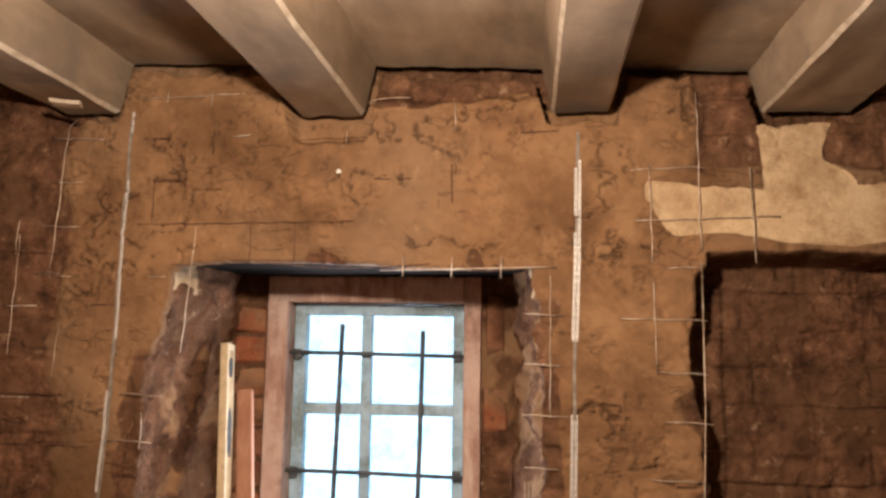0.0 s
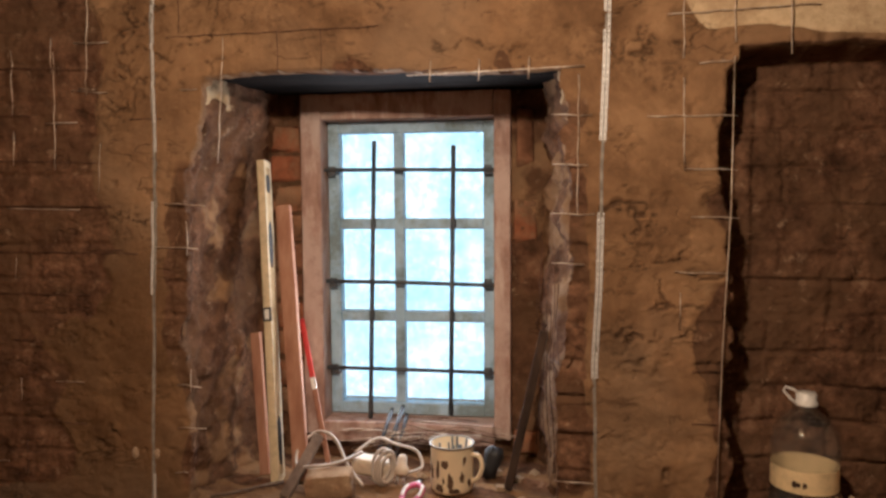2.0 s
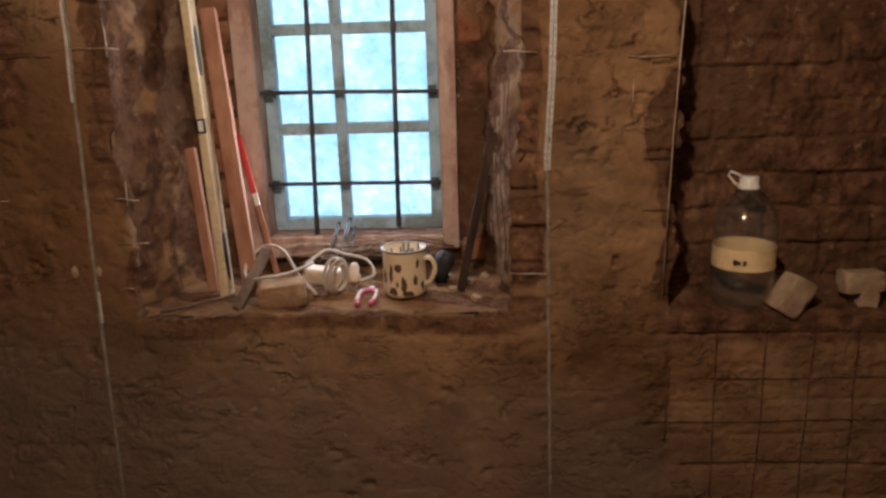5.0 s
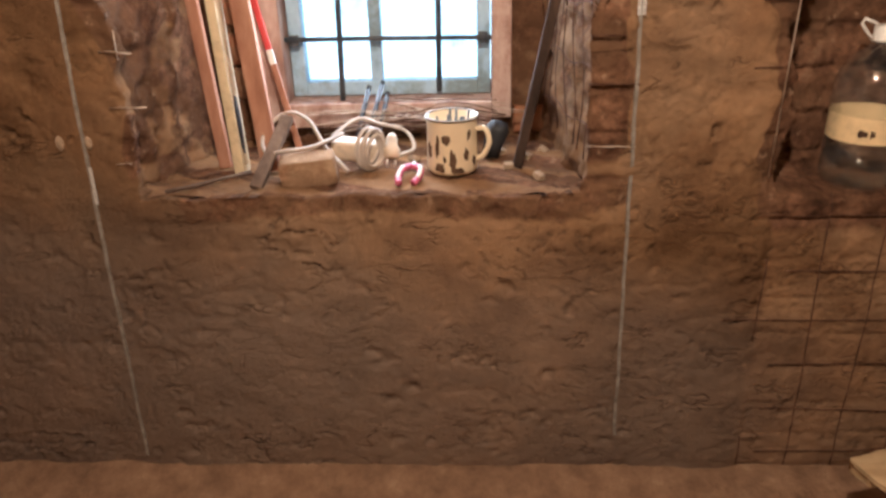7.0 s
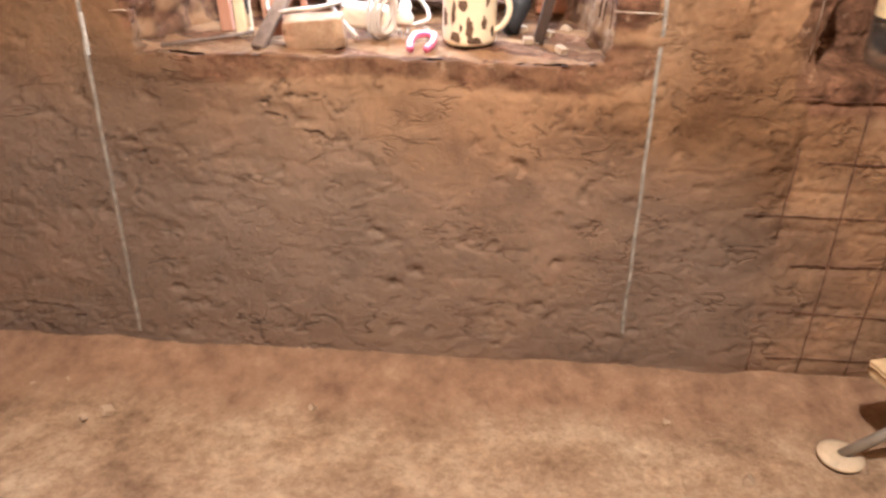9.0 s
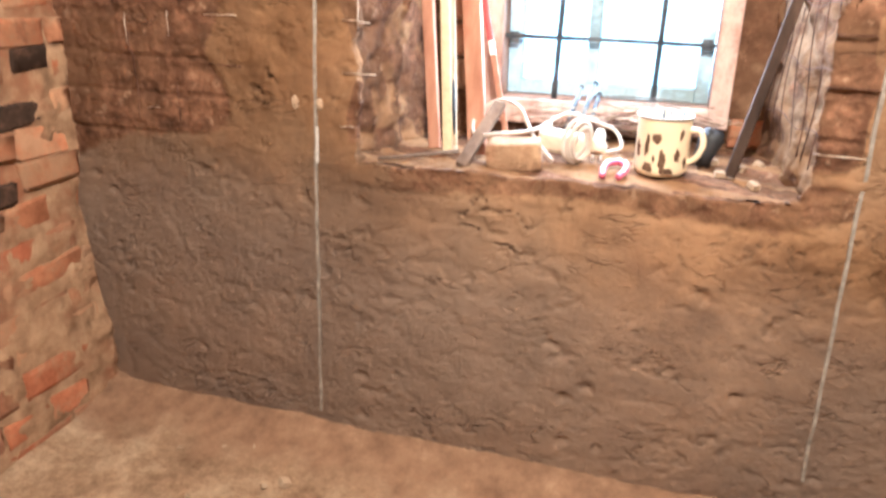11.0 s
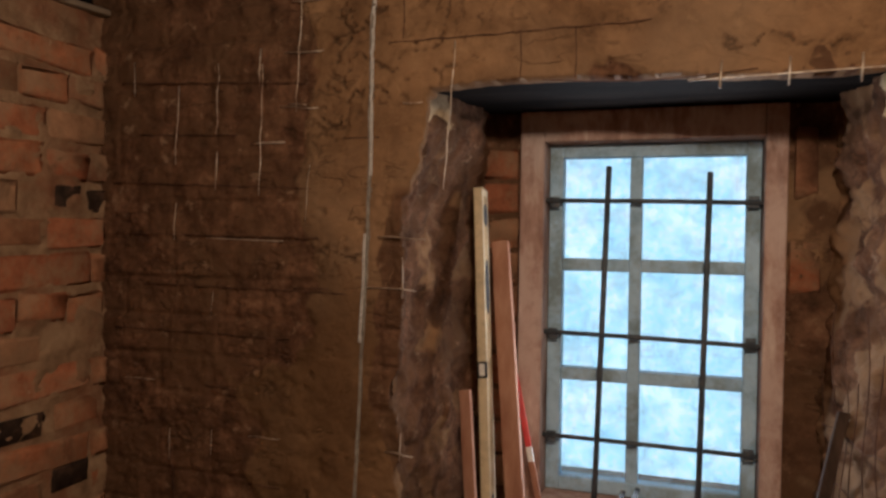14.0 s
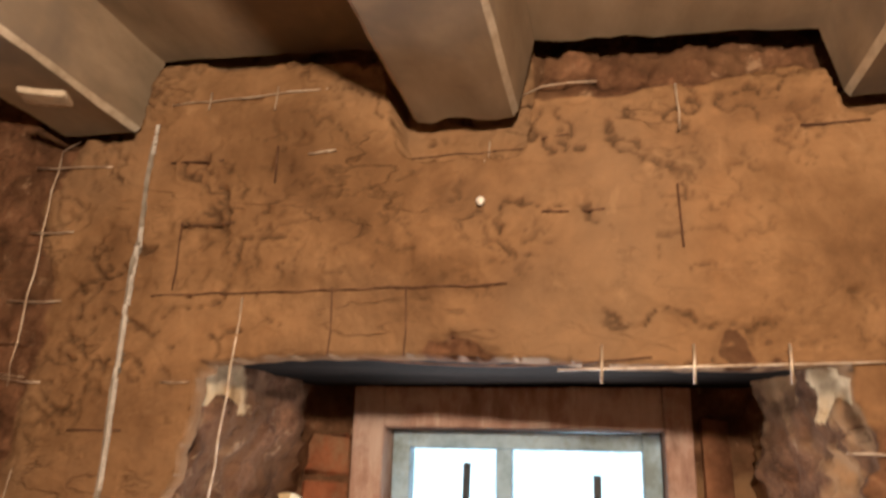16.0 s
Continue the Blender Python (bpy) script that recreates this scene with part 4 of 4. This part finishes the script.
plank("wooden_plank", "grey weathered stick end propped on the sill", (-0.632, 1.665, SILL), (-0.585, 1.800, 0.715), 0.026, 0.014, GREYWOOD)
plank("wooden_plank", "almost black charred lath leaning on the brick", (-0.104, 1.790, SILL - 0.004), (-0.016, 1.862, 0.985), 0.021, 0.020, DARKWOOD)
ruler = thing("folding_rule", "thin red rule with a white middle piece leaning by the frame", "rule")
m, length = leaning((-0.575, 1.850, SILL), (-0.690, 1.985, 0.985))
for a, b, mat_ in ((0.0, 0.52, REDWOOD), (0.52, 0.60, WHITEP), (0.60, 1.0, REDP)):
    part("segment", blk((0.014, 0.006, length * (b - a)), m @ pose(0, 0, length * (a + b) / 2), 0.001), mat_, ruler, "white segment" if mat_ is WHITEP else "")
twig = thing("twig", "thin dry twig lying on the edge of the sill", "twig")
part("stem", tube([(-0.80, 1.625, SILL + 0.010), (-0.75, 1.65, SILL + 0.013), (-0.71, 1.69, SILL + 0.012), (-0.655, 1.725, SILL + 0.016)], 0.004, 7), GREYWOOD, twig)

# ---- brick, cord, pliers, mug on the sill ----
def rock(name, label, size, m, material, rough=0.006, category="stone", group=""):
    bm = bmesh.new()
    bmesh.ops.create_icosphere(bm, subdivisions=3, radius=0.90)
    for v in bm.verts:
        v.co = Vector([max(-0.5, min(0.5, c)) * s for c, s in zip(v.co, size)])
    rnd_ = Vector(size) * 50
    for v in bm.verts:
        v.co += noise.noise_vector(v.co * 14 + rnd_) * rough * 1.3
    bmesh.ops.transform(bm, matrix=m, verts=bm.verts)
    t = thing(name, label, category, group)
    part("lump", bm, material, t)
    return t


rock("brick_piece", "broken dusty brick piece lying on the sill", (0.110, 0.065, 0.055), pose(-0.530, 1.705, SILL + 0.026, 3, -3, 8), MORTAR, 0.004, "brick")

cord = thing("extension_cord", "cream extension socket with a coiled grey cord and plug", "extension cord")
part("socket_block", blk((0.105, 0.042, 0.044), pose(-0.445, 1.805, SILL + 0.036, 8, 4, -6), 0.009), CREAMP, cord)
coil = []
for k in range(121):
    a = k / 120 * 2 * math.pi * 5
    q = 0.9 + 0.16 * math.sin(a * 0.37 + 1)
    coil.append((-0.420 + 0.030 * q * math.cos(a) * 0.72 + 0.0045 * (a / 6.28), 1.778 + 0.012 * math.cos(a) - 0.0035 * (a / 6.28), SILL + 0.046 + 0.040 * q * math.sin(a) + 0.010 * math.cos(a)))
part("coil", tube(coil, 0.0042, 8), CORDM, cord, "coiled grey cord")


def smooth_line(points, n=12):
    """Catmull-Rom through points."""
    p = [Vector(q) for q in points]
    p = [p[0] * 2 - p[1]] + p + [p[-1] * 2 - p[-2]]
    out = []
    for a, b, c, d in zip(p, p[1:], p[2:], p[3:]):
        for k in range(n):
            t = k / n
            out.append(0.5 * (2 * b + (c - a) * t + (2 * a - 5 * b + 4 * c - d) * t * t + (3 * b - a - 3 * c + d) * t ** 3))
    return out + [p[-2]]


part("loose_loop", tube(smooth_line([(-0.455, 1.735, SILL + 0.010), (-0.500, 1.76, SILL + 0.050), (-0.545, 1.80, SILL + 0.105), (-0.600, 1.83, SILL + 0.110), (-0.640, 1.80, SILL + 0.075),
                                     (-0.625, 1.745, SILL + 0.050), (-0.570, 1.715, SILL + 0.062), (-0.520, 1.735, SILL + 0.065), (-0.470, 1.79, SILL + 0.075)]), 0.0042, 8), CORDM, cord, "loose cord loop")
part("lead", tube(smooth_line([(-0.50, 1.83, SILL + 0.060), (-0.45, 1.87, SILL + 0.085), (-0.40, 1.85, SILL + 0.080), (-0.345, 1.86, SILL + 0.060), (-0.325, 1.83, SILL + 0.030), (-0.355, 1.81, SILL + 0.020)]), 0.004, 8), CORDM, cord)
pm = pose(-0.368, 1.778, SILL + 0.040, -28, 6, 8)
plug_part = part("plug", lathe([(0, -0.016), (0.015, -0.016), (0.018, -0.012), (0.018, 0.004), (0.012, 0.012), (0.012, 0.026), (0.007, 0.036), (0, 0.037)], 12, pm), CREAMP, cord, "cream two-pin plug")
for dx in (-0.0085, 0.0085):
    part("pin", tube([pm @ Vector((dx, 0, -0.015)), pm @ Vector((dx, 0, -0.034))], 0.0024, 8), STEEL, plug_part, "bright steel pin")

pliers = thing("pliers", "small pliers with pink and white plastic handles", "pliers")
for s in (-1, 1):
    pts = smooth_line([(-0.322 + s * 0.003, 1.735, SILL + 0.020), (-0.322 + s * 0.018, 1.715, SILL + 0.020), (-0.326 + s * 0.021, 1.690, SILL + 0.012), (-0.330 + s * 0.015, 1.668, SILL + 0.006)])
    h = part("handle", tube(pts, 0.0068, 10), PINK, pliers, "pink plastic handle")
    part("inlay", tube([p + Vector((0, -0.001, 0.0035)) for p in pts[10:30]], 0.0048, 8), WHITEP, h, "white inlay")
part("jaw", tube([(-0.322, 1.735, SILL + 0.020), (-0.318, 1.770, SILL + 0.016)], lambda u: 0.008 - 0.005 * u, 8), STEEL, pliers)


def mug():
    t = thing("enamel_mug", "cream enamel mug with brown chips, full of nails", "mug")
    cx, cy, r, h = -0.240, 1.775, 0.0525, 0.116
    z0 = SILL - 0.002
    m = pose(cx, cy, z0)
    part("body", lathe([(0, 0.002), (r - 0.006, 0.0), (r - 0.001, 0.006), (r, 0.014), (r, h - 0.004), (r + 0.001, h), (r - 0.002, h), (r - 0.003, 0.012), (0, 0.008)], 48, m), ENAMEL, t)
    rim = [(cx + (r + 0.001) * math.cos(a), cy + (r + 0.001) * math.sin(a), z0 + h) for a in np.linspace(0, 2 * math.pi, 49)]
    part("rim", tube(rim, 0.0028, 8, True), TUBE, t, "worn grey rim")
    part("handle", tube(smooth_line([(cx + r - 0.002, cy - 0.012, z0 + 0.092), (cx + r + 0.016, cy - 0.020, z0 + 0.092), (cx + r + 0.024, cy - 0.024, z0 + 0.068), (cx + r + 0.014, cy - 0.020, z0 + 0.040), (cx + r - 0.002, cy - 0.012, z0 + 0.026)], 8), 0.0058, 10), ENAMEL, t)
    rnd = random.Random(4)
    for a, z, ra, rz in ((-1.75, 0.078, 0.19, 0.013), (-2.15, 0.062, 0.10, 0.022), (-1.52, 0.036, 0.15, 0.020), (-0.98, 0.046, 0.13, 0.014), (-2.05, 0.018, 0.22, 0.012), (-1.30, 0.013, 0.26, 0.009), (-0.85, 0.085, 0.10, 0.012), (-1.85, 0.036, 0.07, 0.009), (-2.6, 0.05, 0.15, 0.02), (-0.55, 0.03, 0.12, 0.012)):
        bm = bmesh.new()
        c = bm.verts.new((cx + (r + 0.0012) * math.cos(a), cy + (r + 0.0012) * math.sin(a), z0 + z))
        ring = []
        for k in range(14):
            q = 2 * math.pi * k / 14
            w = rnd.uniform(0.65, 1.25)
            b = a + ra * math.cos(q) * w
            ring.append(bm.verts.new((cx + (r + 0.0006) * math.cos(b), cy + (r + 0.0006) * math.sin(b), z0 + max(0.007, z + rz * math.sin(q) * w))))
        for k in range(14):
            bm.faces.new((c, ring[k], ring[(k + 1) % 14]))
        part("chip", bm, CHIP, t, "dark rusty chip")
    for k in range(9):
        a, b = rnd.uniform(0, 6.28), rnd.uniform(0.012, 0.04)
        x, y = cx + b * math.cos(a), cy + b * math.sin(a)
        part("nail", tube([(x * 0.7 + cx * 0.3, y * 0.7 + cy * 0.3, z0 + 0.03), (x, y, z0 + h + rnd.uniform(-0.014, 0.006))], 0.0026, 6), IRON, t, "dark nail")


mug()
brush = thing("brush_head", "black bristly brush head behind the mug", "brush")
bm = lathe([(0, 0), (0.016, 0.0), (0.020, 0.03), (0.024, 0.06), (0.018, 0.075), (0, 0.078)], 26, pose(-0.158, 1.865, SILL, 0, 14, 0))
for v in bm.verts:
    v.co += noise.noise_vector(v.co * 130) * 0.006
part("bristles", bm, BLACK, brush)

offcuts = thing("wire_offcuts", "tangled offcuts of thin wire lying below the window", "wire")
rnd = random.Random(12)
for k in range(44):
    x, y, z = rnd.uniform(-0.50, -0.20), rnd.uniform(1.90, 1.985), SILL + rnd.uniform(0.03, 0.105)
    d = rnd.uniform(-0.12, 0.12)
    ln = rnd.uniform(0.08, 0.17)
    wire(smooth_line([(x - ln, y + d * 0.3, z + rnd.uniform(-0.02, 0.02)), (x, y, z + 0.012), (min(x + ln, -0.08), y - d * 0.3, z + rnd.uniform(-0.025, 0.015))], 5), offcuts, 0.0011, RUST if k % 3 else WIRE)
for x0, y0, x1, z1 in ((-0.470, 1.93, -0.437, 0.735), (-0.445, 1.92, -0.405, 0.745), (-0.420, 1.94, -0.395, 0.720)):
    part("rod_stub", tube([(x0, y0, SILL + 0.006), (x1, 2.000, z1)], 0.0055, 8), IRON, offcuts, "short dark iron rod")
for k in range(7):
    x, y = rnd.uniform(-0.36, -0.05), rnd.uniform(1.70, 1.9)
    rock("clay_crumb", "crumb of dry clay fallen on the sill", (rnd.uniform(0.012, 0.026), rnd.uniform(0.01, 0.02), 0.012), pose(x if abs(x + 0.24) > 0.07 else x + 0.13, y, SILL + 0.002, rnd.uniform(0, 30), 0, rnd.uniform(0, 180)), STONE, 0.003, "crumb", "clay crumbs on the sill")

# ---- bottle and stones in the niche ----
def bottle():
    t = thing("water_bottle", "clear five-litre plastic bottle, a third full, with a cream label", "bottle")
    m = pose(0.547, 1.680, NB + 0.006)
    prof = [(0, 0.006), (0.05, 0.0), (0.064, 0.006), (0.070, 0.022), (0.070, 0.085), (0.068, 0.090), (0.068, 0.148), (0.070, 0.153), (0.070, 0.185), (0.064, 0.212), (0.048, 0.238), (0.030, 0.254), (0.021, 0.262), (0.020, 0.274)]
    b = part("body", lathe(prof, 48, m), PET, t)
    b.visible_shadow = False
    w = part("water", lathe([(0, 0.008), (0.05, 0.003), (0.0625, 0.009), (0.068, 0.024), (0.068, 0.078), (0.0, 0.078)], 48, m), WATER, t, "clear water in the bottom")
    w.visible_shadow = False
    bm = lathe([(0.0692, 0.092), (0.0692, 0.140)], 48, m)
    lab = part("label", bm, PAPER, t, "cream paper label")
    for k in range(5):
        a = -2.25 + k * 0.10 + (0.05 if k % 3 == 0 else 0)
        part("print", blk((0.003 + 0.003 * (k % 3), 0.001, 0.009 + 0.005 * (k % 2)), m @ pose(0.0696 * math.cos(a), 0.0696 * math.sin(a), 0.112, 0, 0, math.degrees(a) + 90), 0), CHIP, lab, "dark print", False)
    part("cap", lathe([(0, 0.296), (0.019, 0.296), (0.021, 0.293), (0.021, 0.275), (0.024, 0.274), (0.024, 0.268), (0, 0.268)], 28, m), WHITEP, t, "white screw cap")
    part("carry_loop", tube([m @ Vector((-0.014 + q[0], -0.004, 0.268 + q[1])) for q in ((0, 0), (-0.018, 0.012), (-0.034, 0.032), (-0.030, 0.040), (-0.014, 0.034), (0.0, 0.026))], 0.003, 8), WHITEP, t, "white carrying loop")


bottle()
rock("loose_stone", "pale clay-stained stone leaning on the ledge", (0.060, 0.05, 0.085), pose(0.640, 1.628, NB + 0.040, 0, 32, 10), STONE, 0.005, "stone", "stones on the ledge")
rock("loose_stone", "pale broken stone on the ledge", (0.085, 0.05, 0.050), pose(0.800, 1.650, NB + 0.062, 0, -4, 0), STONE, 0.006, "stone", "stones on the ledge")
rock("loose_stone", "narrow stone set under another on the ledge", (0.040, 0.05, 0.045), pose(0.810, 1.650, NB + 0.018, 0, 4, 0), STONE, 0.005, "stone", "stones on the ledge")

rock("filler_flake", "pale flake of filler stuck under a ceiling beam", (0.060, 0.034, 0.008), pose(-0.962, 1.455, 1.9195, 0, 0, 18), WORN, 0.004, "filler")

# ---- low folding stool ----
def stool():
    t = thing("folding_stool", "low stool of rough pale boards on splayed tube legs", "stool")
    top = 0.145
    turn = pose(0.515, 1.372, top, 0, 0, 14)
    for dy, w, ln, dx in ((0.012, 0.060, 0.60, 0.0), (-0.080, 0.060, 0.60, 0.02)):
        part("seat_board", blk((ln, w, 0.026), turn @ pose(dx + ln / 2, dy, -0.013), 0.006, 0.006, 6), PALEWOOD, t, "rough pale board")
    part("cleat", blk((0.10, 0.14, 0.012), turn @ pose(0.045, -0.034, 0.005, 0, 0, 4), 0.003, 0.003, 4), PALEWOOD, t)
    part("cross_beam", blk((0.05, 0.15, 0.04), turn @ pose(0.085, -0.035, -0.046), 0.006, 0.004, 4), PALEWOOD, t)
    for foot, head in (((0.505, 1.398, FLOOR), (0.600, 1.350, 0.085)), ((0.580, 1.255, FLOOR), (0.590, 1.335, 0.085)), ((0.98, 1.50, FLOOR), (0.90, 1.42, 0.085)), ((1.03, 1.36, FLOOR), (0.93, 1.40, 0.085))):
        f, h = Vector(foot), Vector(head)
        leg = part("leg", tube([f + Vector((0, 0, 0.004)), h], 0.0105, 10), TUBE, t, "grey steel tube leg")
        part("foot_disc", lathe([(0, 0.012), (0.030, 0.011), (0.042, 0.006), (0.043, 0.0), (0, 0)], 30, pose(foot[0], foot[1], foot[2] - 0.002)), DISC, leg, "pale plastic foot disc")
    for a, b in (((0.590, 1.335, 0.08), (0.93, 1.40, 0.08)),):
        part("stretcher", tube([a, b], 0.009, 10), TUBE, t)


stool()
rnd = random.Random(21)
for k in range(26):
    x, y = rnd.uniform(-1.35, 0.9), 1.53 - abs(rnd.gauss(0, 0.28))
    s = rnd.uniform(0.006, 0.018)
    rock("rubble_bit", "small dry clod of clay on the floor", (s * 1.4, s, s * 0.8), pose(x, y, FLOOR - 0.008 + s * 0.25, rnd.uniform(0, 40), rnd.uniform(0, 40), rnd.uniform(0, 180)), STONE, s * 0.25, "clod", "clods on the floor")

# ---- bricks of the west wall ----
def brick_mesh(k):
    bm = blk((0.05, 0.240, 0.066), Matrix(), 0.009)
    rnd = random.Random(k)
    for v in bm.verts:
        v.co += Vector((rnd.uniform(-0.004, 0.003), rnd.uniform(-0.007, 0.006), rnd.uniform(-0.006, 0.005)))
    bmesh.ops.recalc_face_normals(bm, faces=bm.faces)
    me = bpy.data.meshes.new("brick")
    bm.to_mesh(me)
    bm.free()
    me.shade_smooth()
    me.materials.append(DARK_BRICK if k > 5 else BRICK)
    return me


brick_shapes = [brick_mesh(k) for k in range(9)]
rnd = random.Random(5)
# Dark bricks, each by its start and end along y and its height.
DARK_SPANS = ((1.269, 1.448, 0.915), (1.464, 1.562, 0.789), (1.402, 1.536, 0.679), (1.197, 1.315, 0.601), (1.191, 1.423, 0.522), (1.464, 1.536, 1.385), (1.556, 1.613, 1.375), (1.536, 1.582, 1.092), (1.104, 1.238, 0.686))


def lay_brick(k, y0, y1, z, sink, tall=1.0):
    b = new("brick", brick_shapes[k])
    b.parent = wall_west
    cy = (y0 + y1) / 2
    b.matrix_world = pose(BX - 0.010 + 0.028 * max(0.0, (0.45 - z) / 0.5) + float(fbm(np.array(cy), np.array(z), 2.5, 400, 3)) * 0.014 - 0.025 + 0.0085 + sink, cy, z, rnd.uniform(-2.5, 2.5), rnd.uniform(-1.5, 1.5), rnd.uniform(-1.2, 1.2)) @ Matrix.Diagonal((1, (y1 - y0) / 0.235 * 0.94, tall, 1))


for y0, y1, z in DARK_SPANS:
    lay_brick(6 + rnd.randrange(3), y0, y1, z, -0.004, 0.80)
for row in range(24):
    z = -0.072 + row * 0.0765
    header = row % 3 == 1
    y = 0.70 + (0.06 if header else 0.13 * (row % 2))
    while y < 1.575:
        full = 0.5 if header or rnd.random() < 0.2 else 1.0
        span = 0.247 * full
        if y + span > 1.605:
            full = max(0.25, (1.605 - y) / 0.247)
            span = 0.247 * full
        if any(abs(z - bz) < 0.03 and y < by1 - 0.01 and y + span > by0 + 0.01 for by0, by1, bz in DARK_SPANS):
            y += 0.03
            continue
        cz = z + rnd.uniform(-0.006, 0.006)
        lay_brick(rnd.randrange(6), y, y + span, cz, rnd.uniform(-0.006, 0.003) - (0.006 if z < 0.5 else -0.001), rnd.uniform(0.86, 1.04))
        y += span

# ---- bricks showing beside the window frame ----
def recess_brick(x0, x1, z, tall, upright=False):
    b = new("brick", brick_shapes[rnd.randrange(6)])
    b.parent = bpy.data.objects["recess_back_west" if x1 < -0.4 else "recess_back_east"]
    w = x1 - x0
    b.matrix_world = pose((x0 + x1) / 2, BACK + 0.012 + rnd.uniform(0, 0.005), z, 0, rnd.uniform(-2, 2), 90) @ Matrix.Diagonal((1, w / 0.235, tall / 0.062, 1))


for k in range(10):
    recess_brick(-0.785 + rnd.uniform(-0.01, 0.01), -0.700, 0.74 + k * 0.083, 0.066)
recess_brick(-0.092, -0.048, 1.482, 0.135)
recess_brick(-0.100, -0.040, 1.255, 0.10)
recess_brick(-0.100, -0.030, 0.645, 0.06)
